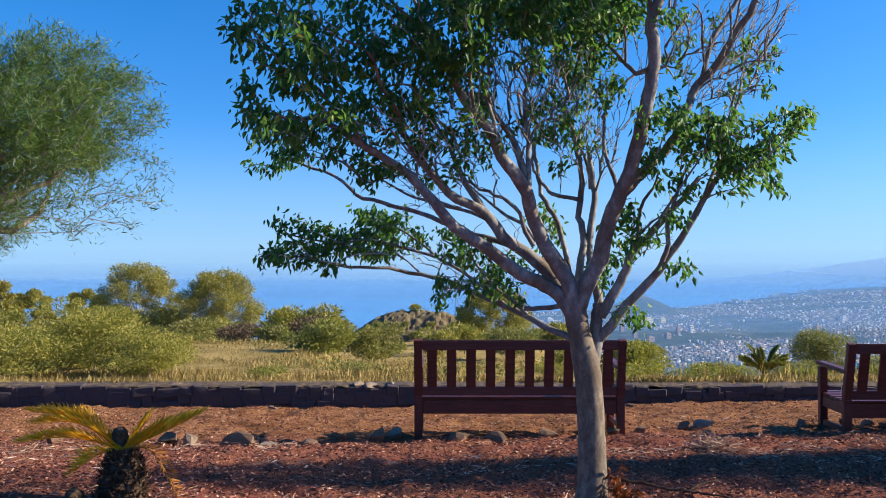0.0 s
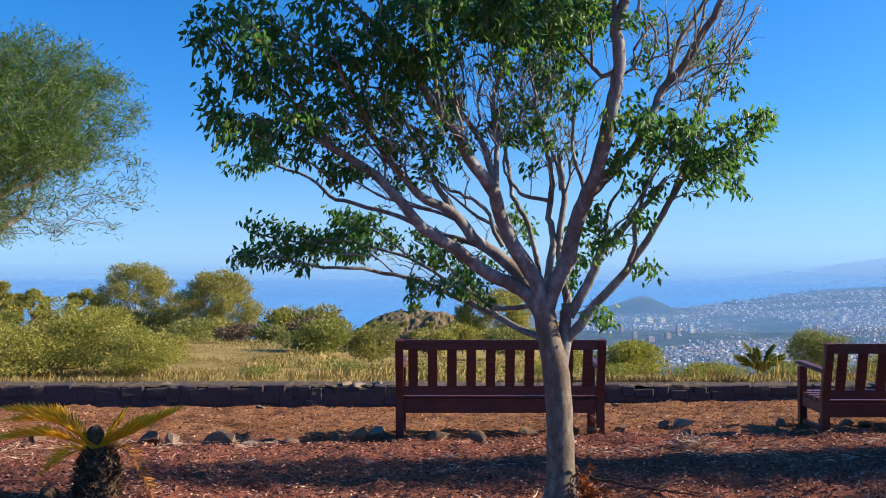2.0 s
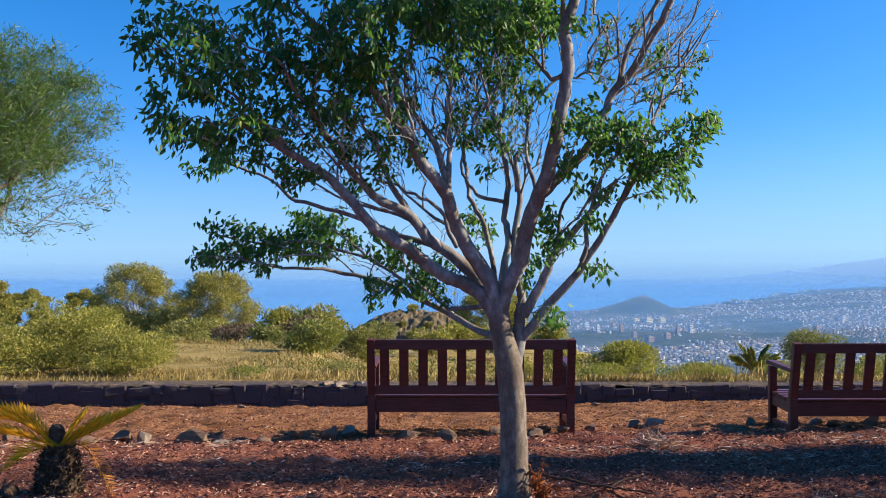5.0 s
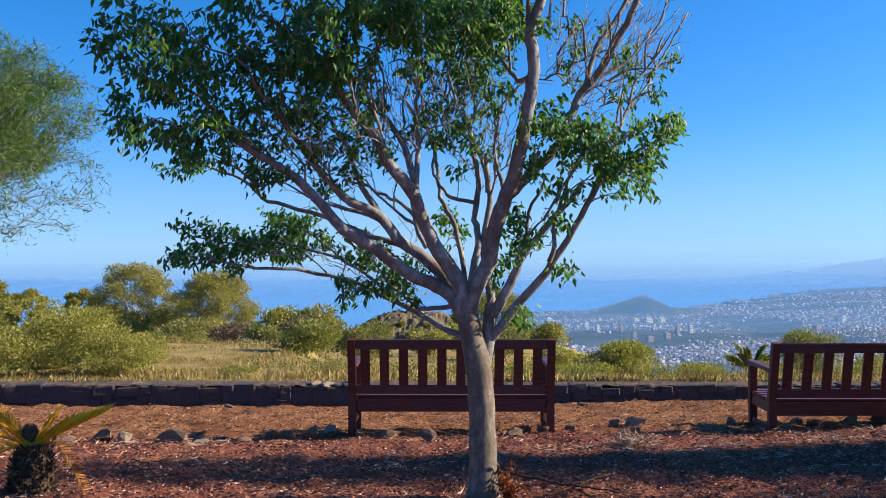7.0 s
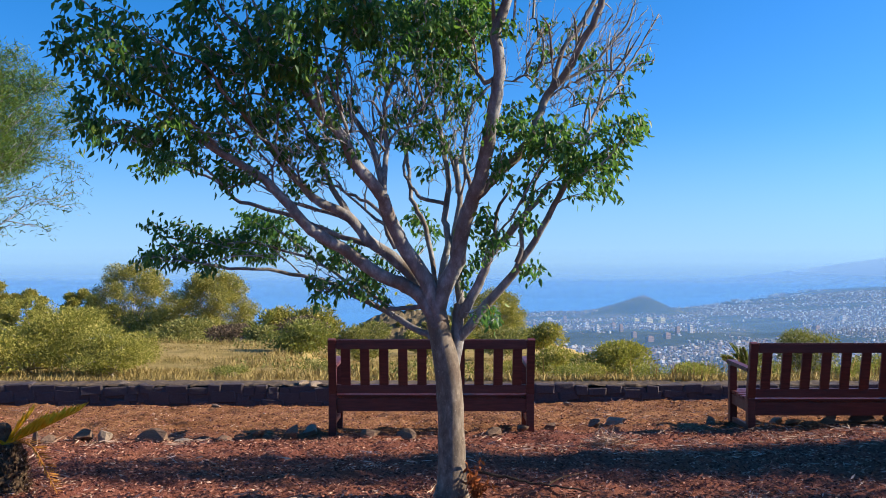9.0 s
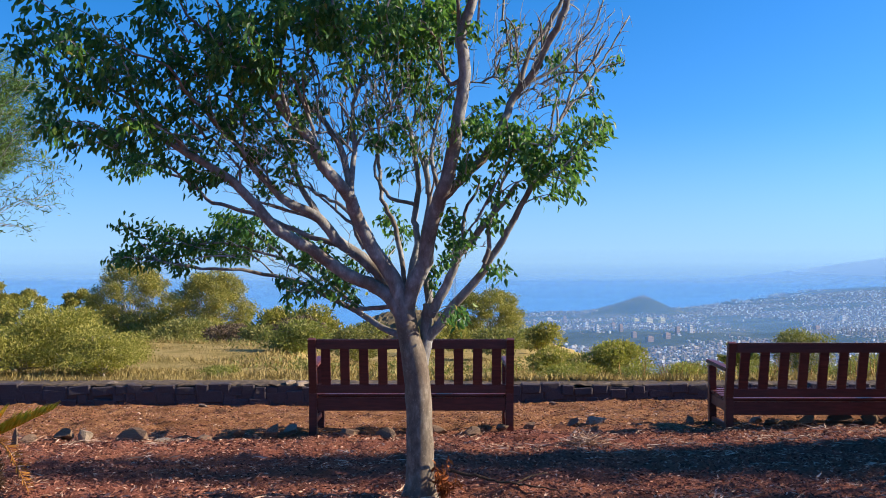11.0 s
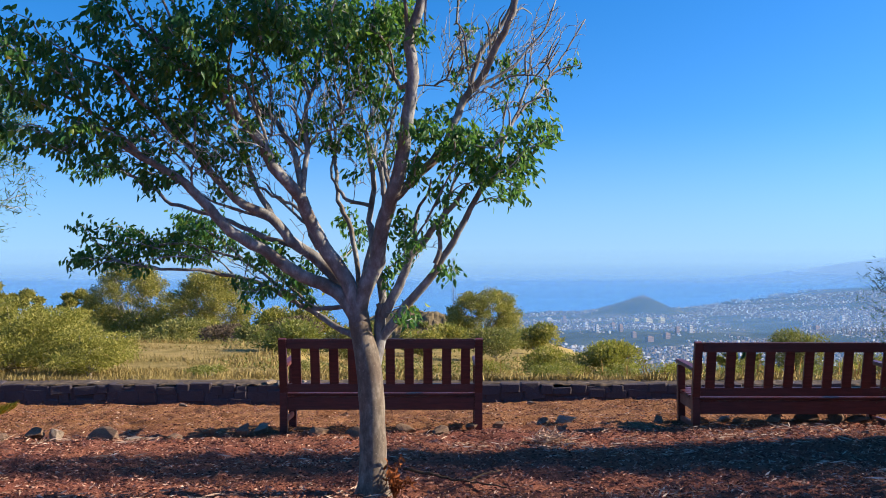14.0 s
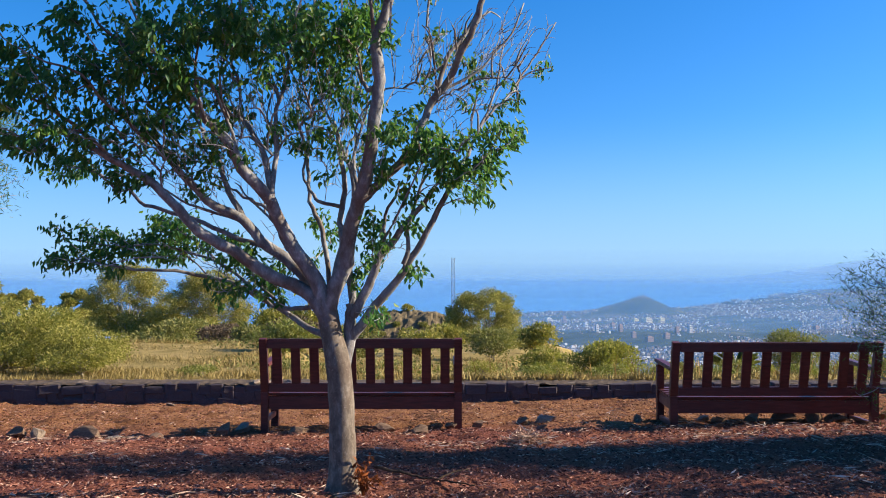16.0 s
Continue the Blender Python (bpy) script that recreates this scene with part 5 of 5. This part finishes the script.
def build_slope():
    build_shrub("bush", 1, -8.1, 18.2, 5.0, 1.75, SCRUB, 46000, 0.06, "large light green bush in dry grass behind the wall", lobes=34)
    build_shrub("bush", 2, -6.0, 17.0, 2.4, 1.2, SCRUB, 15000, 0.055, "light green bush in dry grass behind the wall", lobes=16)
    build_shrub("bush", 3, -11.4, 19.2, 4.2, 1.8, SCRUB, 20000, 0.065, "light green bush in dry grass behind the wall", lobes=18)
    build_shrub("bush", 36, -8.6, 16.9, 4.8, 1.05, SCRUB, 16000, 0.055, "light green bush spreading low over the dry grass", lobes=26)
    build_shrub("bush", 37, -5.5, 16.2, 2.0, 0.8, SCRUB, 6000, 0.05, "low light green bush in dry grass behind the wall", lobes=14)
    build_gum(4, -38.6, 110, 9.2, 10.6, 40, 0.25, "tall open-crowned gum tree, yellow-green, on the slope")
    build_gum(5, -27.2, 105, 8.6, 9.2, 40, 0.24, "rounded gum tree with pale trunk on the slope")
    build_gum(6, -61.5, 130, 5.6, 8.0, 20, 0.40, "small gum tree on the slope")
    build_gum(7, -57.5, 140, 5.2, 8.6, 20, 0.40, "small gum tree on the slope")
    build_gum(8, -57.0, 110, 5.6, 8.2, 22, 0.34, "small gum tree on the slope")
    build_gum(9, 6.3, 110, 8.6, 7.1, 40, 0.25, "spreading yellow-green gum tree on the slope")
    build_shrub("bush", 10, -16.2, 90, 5.4, 5.2, GUM, 3500, 0.40, "rounded olive-green bush on the slope")
    build_shrub("bush", 11, -11.7, 85, 7.0, 5.0, GUM, 4500, 0.38, "rounded olive-green bush on the slope")
    build_shrub("dry_bush", 12, -9.4, 60, 6.4, 2.4, DRYTWIG, 6000, 0.22, "leafless purple-brown bush on the slope", lobes=14)
    build_shrub("bush", 13, -3.8, 48, 4.6, 2.7, OLIVE, 9000, 0.17, "rounded grey-green bush on the slope", lobes=18)
    build_shrub("bush", 14, -4.2, 30, 2.9, 1.5, LIME, 5000, 0.12, "bright green bush in the dry grass")
    build_slope_palm(15, -9.8, 50, 1.5, 2.2, "small green palm among dry bushes")
    build_shrub("bush", 16, -0.6, 70, 4.2, 2.6, GUM, 3000, 0.28, "rounded olive-green bush below the rocky mound")
    build_shrub("bush", 17, 9.8, 80, 5.6, 3.5, GUM, 4000, 0.32, "rounded olive-green bush on the slope")
    build_shrub("bush", 18, 9.7, 45, 4.8, 2.5, SCRUB, 10000, 0.16, "light green bush above the town", lobes=18)
    build_shrub("bush", 19, 12.75, 40, 2.6, 1.5, OLIVE, 3000, 0.13, "small grey-green bush above the town")
    build_slope_palm(20, 15.5, 42, 2.0, 2.8, "green palm at the edge of the slope")
    build_shrub("bush", 21, 20.0, 46, 3.9, 3.5, OLIVE, 8000, 0.15, "rounded dark green bush above the town", lobes=14)
    build_shrub("bush", 22, 13.6, 45, 2.8, 1.4, SCRUB, 2600, 0.15, "low bush above the town")
    build_shrub("bush", 23, -20.4, 70, 8.0, 3.0, OLIVE, 5000, 0.28, "low grey-green bush below the gum trees")
    build_shrub("bush", 24, -8.0, 42, 2.2, 1.0, OLIVE, 2600, 0.16, "small grey-green bush in the dry grass")
    build_shrub("bush", 25, -33.0, 105, 13.0, 4.6, GUM, 5500, 0.42, "low scrub at the foot of the gum trees", lobes=18)
    build_shrub("bush", 26, -50.0, 138, 22.0, 6.2, GUM, 6500, 0.55, "low scrub at the foot of the gum trees", lobes=20)
    build_shrub("bush", 27, 4.8, 60, 6.4, 2.6, OLIVE, 5000, 0.22, "low grey-green bush on the slope")
    build_shrub("bush", 28, 17.6, 44, 3.2, 1.3, SCRUB, 2600, 0.15, "low bush above the town")
    build_shrub("bush", 29, 24.0, 46, 5.4, 1.9, OLIVE, 4500, 0.17, "low grey-green bush above the town")
    build_shrub("dry_bush", 30, -14.0, 60, 5.4, 2.0, DRYTWIG, 4000, 0.22, "leafless brown bush on the slope")
    build_shrub("bush", 31, -23.5, 88, 8.0, 3.6, GUM, 4500, 0.36, "low scrub at the foot of the gum trees")
    build_shrub("bush", 32, -41.0, 95, 12.0, 3.4, OLIVE, 4500, 0.36, "low grey-green scrub on the slope")
    build_shrub("bush", 33, 7.2, 50, 3.6, 2.0, SCRUB, 4000, 0.18, "low light green bush on the slope")
    build_shrub("bush", 34, -19.5, 42, 5.0, 0.9, SCRUB, 4500, 0.16, "low light green bush in the dry grass")
    build_shrub("bush", 35, 1.8, 75, 5.0, 3.0, GUM, 3500, 0.28, "rounded olive-green bush on the slope")


    for k, (x, y, w, h, leaf) in enumerate(((3.1, 15.6, 0.9, 0.5, LIME), (3.75, 17.0, 0.8, 0.55, SCRUB), (4.4, 15.2, 1.1, 0.45, LIME), (5.5, 16.5, 1.2, 0.5, SCRUB), (6.6, 15.8, 0.9, 0.42, LIME), (7.4, 18.0, 1.3, 0.6, OLIVE), (8.6, 17.0, 1.1, 0.5, LIME), (2.2, 18.5, 1.0, 0.5, SCRUB), (-3.2, 16.0, 0.9, 0.4, LIME), (-1.9, 18.5, 1.0, 0.45, OLIVE), (10.2, 19.0, 1.4, 0.6, SCRUB))):
        build_shrub("weed_clump", 80 + k, x, y, w, h * 0.72, leaf, 1100, 0.045, "loose green weeds in the dry grass behind the wall", "weeds", 9, 0.0, "weeds behind the wall")


def mound_height(x, y):
    return 7.7 * np.exp(-(np.abs(x + 1) / 12.5) ** 3 - (y / 8.5) ** 2) - 1.3


def build_mound():
    rng = np.random.default_rng(3)
    x0, y0 = -3.5, 150.0
    mound = thing("rocky_mound", x0, y0, -13.5, "bare brown rocky mound beyond the scrub", "mound", kind="structure")
    xs, ys = np.linspace(-15, 15, 110), np.linspace(-12, 12, 60)
    gx, gy = np.meshgrid(xs, ys)
    h = mound_height(gx, gy)
    h += 0.55 * value_noise(gx / 2.3, gy / 2.3, 1) + 0.5 * value_noise(gx / 0.9, gy / 0.9, 2) + 0.45 * value_noise(gx / 0.4, gy / 0.4, 7)
    g = Geo()
    g.add(np.stack([gx, gy, h], -1).reshape(-1, 3), [(i * 110 + j, i * 110 + j + 1, i * 110 + 111 + j, i * 110 + 110 + j) for i in range(59) for j in range(109)])
    part("rock_face", g, MOUND, mound)
    for k, (dx, dy, w, t) in enumerate(((-9.5, -6, 3.4, 1.6), (-5.5, -7, 2.6, 1.4), (-1.0, -7.5, 3.2, 1.5), (3.5, -7, 3.0, 1.5), (8.0, -6, 3.6, 1.6), (1.5, -5, 2.0, 1.1), (-7.5, -4, 2.0, 1.1), (5.5, -4, 1.6, 0.9), (-3.0, -5, 1.8, 1.0))):
        build_shrub("bush", 60 + k, x0 + dx, y0 + dy, w, t, OLIVE, 900, 0.26, "low scrub growing on the rocky mound", lobes=8, z=-13.7 + float(mound_height(dx, dy)))
    build_shrub("bush", 41, -4.6, 150, 2.6, 1.7, GUM, 900, 0.3, "green shrub growing on the rocky mound", lobes=6, z=-13.9 + float(mound_height(-1.1, 0)))


def build_mast():
    x, y = 4.86, 300.0
    foot = -18.0
    mast = thing("lattice_mast", x, y, foot, "slender steel lattice radio mast behind the mound", "mast")
    top = 20.6
    legs = [(-0.55, -0.4), (0.55, -0.4), (0.0, 0.6)]
    for px, py in legs:
        g = Geo()
        tube(g, [(px, py, -25), (px, py, top)], (0.07, 0.06), 5)
        part("leg", g, STEEL, mast)
    z = 0.0
    while z < top - 1.2:
        for a, b in ((0, 1), (1, 2), (2, 0)):
            g = Geo()
            tube(g, [(*legs[a], z), (*legs[b], z + 1.2)], (0.03, 0.03), 4)
            part("brace", g, STEEL, mast)
        z += 1.2


# ---- the town ----
def build_town():
    rng = np.random.default_rng(8)
    g = Geo()
    m = 90000
    a, y = rng.uniform(0.085, 0.60, m), 880 * (2400 / 880) ** rng.random(m)
    x = a * y
    dense = value_noise(x / 240, y / 85, 12) + 0.6 * value_noise(x / 45, y / 60, 13) + 0.12 * rng.normal(size=m)
    z = land(x, y)
    keep = (dense > -0.01 + 0.22 * ((y > 1200) & (y < 1400) & (a > 0.33) & (a < 0.42))) & (np.hypot(x - 388, y - 1700) > 95) & (z > SEA + 1)
    c, s = math.cos(0.4), math.sin(0.4)
    for x, y, z in np.stack([x, y, z], 1)[keep][:20000].tolist():
        near = 1.5 if y < 1150 else 1.0
        w, d, h = near * rng.uniform(1.0, 2.9), near * rng.uniform(1.0, 2.6), near * rng.choice((1.3, 1.7, 2.2, 3.4), p=(0.45, 0.35, 0.15, 0.05))
        box = [(x + px * w * c - py * d * s, y + px * w * s + py * d * c, z + pz * h - 1.5 * (1 - pz)) for pz in (0, 1) for px, py in ((-0.5, -0.5), (0.5, -0.5), (0.5, 0.5), (-0.5, 0.5))]
        g.add(box, [(0, 1, 5, 4), (1, 2, 6, 5), (2, 3, 7, 6), (3, 0, 4, 7), (4, 5, 6, 7)])
    tagged(part("town_houses", g, TOWN), "thousands of small white and ochre houses on the coast", "town", kind="stuff")
    blocks = ((0.122, 1500, 13, 9, WHITE_WALL), (0.140, 1480, 8, 14, BRICK_WALL), (0.236, 1420, 16, 10, YELLOW_WALL), (0.252, 1425, 12, 8, YELLOW_WALL), (0.222, 1440, 12, 7, YELLOW_WALL),
              (0.178, 1250, 6, 13, WHITE_WALL), (0.196, 1300, 7, 12, BRICK_WALL), (0.205, 1260, 7, 12, BRICK_WALL), (0.258, 1150, 10, 9, BRICK_WALL), (0.238, 1120, 12, 8, BRICK_WALL))
    more = ((0.27, 1230, 7, 12, BRICK_WALL), (0.285, 1240, 7, 13, WHITE_WALL), (0.165, 1350, 8, 10, WHITE_WALL), (0.22, 1180, 8, 10, BRICK_WALL), (0.46, 1380, 9, 10, WHITE_WALL), (0.43, 1280, 10, 8, BRICK_WALL), (0.105, 1330, 7, 11, BRICK_WALL), (0.15, 1020, 7, 8, WHITE_WALL))
    for a, y, w, h, mat in blocks + more:
        x, w, h = a * y, w * 0.75, h * 0.8
        b = thing("apartment_block", x, y, ground_at(x, y), "pale multi-storey apartment block in the distant town", "building", "apartment blocks", 24)
        bm = bmesh.new()
        bmesh.ops.create_cube(bm, size=1, matrix=Matrix.Translation((0, 0, h / 2 - 1)) @ Matrix.Diagonal((w, w * 0.8, h + 2, 1)))
        part("walls", bm_mesh("walls", bm, mat), mat, b)
        bm = bmesh.new()
        bmesh.ops.create_cube(bm, size=1, matrix=Matrix.Translation((0, 0, h + 0.3)) @ Matrix.Diagonal((w * 0.5, w * 0.4, 1.4, 1)))
        part("roof_house", bm_mesh("roof_house", bm, mat), mat, b)
        for k in range(int(h / 2.6)):
            bm = bmesh.new()
            bmesh.ops.create_cube(bm, size=1, matrix=Matrix.Translation((0, -w * 0.4, 1.4 + 2.6 * k)) @ Matrix.Diagonal((w * 0.84, 0.3, 0.7, 1)))
            part("window_row", bm_mesh("window_row", bm, GLASS), GLASS, b)


# ---- grass and mulch ----
def build_grass():
    rng = np.random.default_rng(14)
    k = 170000
    y = WALL_Y + 0.35 + 55 * rng.random(k) ** 1.9
    x = (rng.uniform(-0.62, 0.62, k) * (y + 3)) + 0.6
    patch = value_noise(x * 0.5, y * 0.35, 21) + 0.5 * value_noise(x * 1.7, y * 1.1, 22)
    keep = patch > -0.22
    x, y, patch = x[keep], y[keep], patch[keep]
    pos = np.stack([x, y, land(x, y) - 0.02], 1)
    way = np.stack([rng.normal(size=len(x)) * 0.42 - 0.08, rng.normal(size=len(x)) * 0.35, np.ones(len(x))], 1)
    size = (0.045 + 0.14 * np.clip(patch + 0.15, 0, 1)) * rng.uniform(0.5, 1.6, len(x)) * (1 + 0.015 * y)
    me = leaves("dry_grass", pos, way, size, 0.019, STRAW, rng, "narrow", 0.1, 0.45)
    tagged(new("dry_grass", me), "straw-coloured dry grass behind the wall", "grass", kind="stuff")


def build_stalks():
    rng = np.random.default_rng(17)
    k = 1500
    y = WALL_Y + 2.5 + 32 * rng.random(k) ** 1.6
    x = (rng.uniform(0.08, 0.6, k) * (y + 2)) + 0.6
    keep = value_noise(x * 0.4, y * 0.3, 41) + 0.4 * value_noise(x * 1.5, y, 42) > 0.12
    x, y = x[keep], y[keep]
    pos = np.stack([x, y, land(x, y) - 0.02], 1)
    way = np.stack([rng.normal(size=len(x)) * 0.16, rng.normal(size=len(x)) * 0.16, np.ones(len(x))], 1)
    me = leaves("dry_stalks", pos, way, rng.uniform(0.25, 0.55, len(x)), 0.009, DRY_STALK, rng, "narrow", 0.1, 0.1)
    tagged(new("dry_stalks", me), "tall dry reddish weed stalks in the grass", "weeds", kind="stuff")


def build_groundcover():
    rng = np.random.default_rng(16)
    k = 60000
    y = WALL_Y + 1.5 + 75 * rng.random(k) ** 1.5
    x = (rng.uniform(-0.62, 0.62, k) * (y + 3)) + 0.6
    patch = value_noise(x * 0.33, y * 0.16, 31) + 0.6 * value_noise(x * 1.1, y * 0.6, 32)
    keep = patch > np.where(x < -0.13 * y, 0.42, 0.34)
    x, y, patch = x[keep], y[keep], patch[keep]
    tall = (0.15 + 0.9 * np.clip(patch - 0.26, 0, 0.6)) * (0.5 + 0.012 * y)
    pos = np.stack([x, y, land(x, y) + tall * rng.random(len(x))], 1)
    way = rng.normal(size=(len(x), 3)) + (0, 0, 0.8)
    me = leaves("ground_cover", pos, way, (0.05 + 0.0028 * y) * rng.uniform(0.6, 1.3, len(x)), 0.35, OLIVE, rng, "narrow", 0.2)
    tagged(new("ground_cover", me), "low olive-green weeds growing in the dry grass", "weeds", kind="stuff")


def build_mulch():
    rng = np.random.default_rng(15)
    k = 90000
    y = np.where(rng.random(k) < 0.72, rng.uniform(3.2, 7.3, k), rng.uniform(7.0, WALL_Y - 0.1, k))
    x = rng.uniform(-0.60, 0.62, k) * (y + 0.8) + 0.7
    pos = np.stack([x, y, land(x, y) + rng.uniform(0.0, 0.018, k)], 1)
    ang = rng.uniform(0, 2 * math.pi, k)
    way = np.stack([np.cos(ang), np.sin(ang), rng.normal(size=k) * 0.28], 1)
    me = leaves("bark_mulch", pos, way, rng.uniform(0.010, 0.042, k), 0.3, CHIP, rng, "narrow", 0.2)
    tagged(new("bark_mulch", me), "loose reddish bark chips strewn on the ground", "mulch", kind="stuff")
    k = 19000
    y = np.where(rng.random(k) < 0.5, 3.4 + 3.4 * rng.random(k), np.where(rng.random(k) < 0.6, rng.normal(6.75, 0.35, k), rng.uniform(7, WALL_Y - 0.2, k)))
    x = rng.uniform(-0.60, 0.62, k) * (y + 0.8) + 0.7
    keep = value_noise(x * 1.3, y * 2.0, 51) + 0.6 * value_noise(x * 4, y * 5, 52) > 0.22 - 0.36 * smooth01((x - 0.2) / 2.4)
    x, y = x[keep], y[keep]
    k = len(x)
    pos = np.stack([x, y, land(x, y) + rng.uniform(0.01, 0.03, k)], 1)
    ang = rng.uniform(0, 2 * math.pi, k)
    way = np.stack([np.cos(ang), np.sin(ang), rng.normal(size=k) * 0.15], 1)
    me = leaves("straw", pos, way, rng.uniform(0.012, 0.045, k) + 0.10 * rng.random(k) ** 5, 0.09, LITTER, rng, "narrow", 0.1)
    tagged(new("straw", me), "dry straw and thin twigs scattered on the mulch", "straw", kind="stuff")


build_main_tree()
build_fine_tree(51, -4.75, 7.2, "fine-leaved grey-green tree with a wide airy crown", (0.5, 0.0, 1.6), (0.86, 0.0, 2.55), (1.98, 1.6, 1.22), 15, 3300, 36, 0.056, WILLOW, 0.5)
build_fine_tree(52, 5.96, 5.7, "low fine-leaved grey-green tree at the path's edge", (0.0, 0.0, 0.5), (0.0, 0.0, 0.76), (2.15, 1.2, 0.96), 11, 2200, 26, 0.044, WILLOW)
build_shrub("broadleaf_tree", 53, 8.9, 6.1, 4.8, 5.5, LEAF, 2700, 0.08, "smooth-barked green tree shading the mulch", "tree", 44, 0.0, "trees shading the mulch", 0.4)
build_shrub("broadleaf_tree", 55, 7.2, 4.75, 3.4, 3.0, LEAF, 1900, 0.075, "low green tree shading the mulch", "tree", 26, 0.0, "trees shading the mulch", 0.45)
build_shrub("broadleaf_tree", 56, 13.2, 6.32, 5.0, 8.0, LEAF, 6200, 0.10, "tall green tree shading the mulch", "tree", 44, 0.2, "trees shading the mulch", 0.30)
build_bench(0.655, 7.45, -0.015, 0.0, "red-brown wooden garden bench with slatted back facing the sea")
build_bench(4.325, 7.38, -0.04, 0.0, "red-brown wooden garden bench beside a low tree, facing the sea", 0.925)
build_sago()
build_slope()
build_mound()
build_mast()
build_rocks()
build_litter()
build_town()
build_grass()
build_groundcover()
build_stalks()
build_mulch()
build_wall()
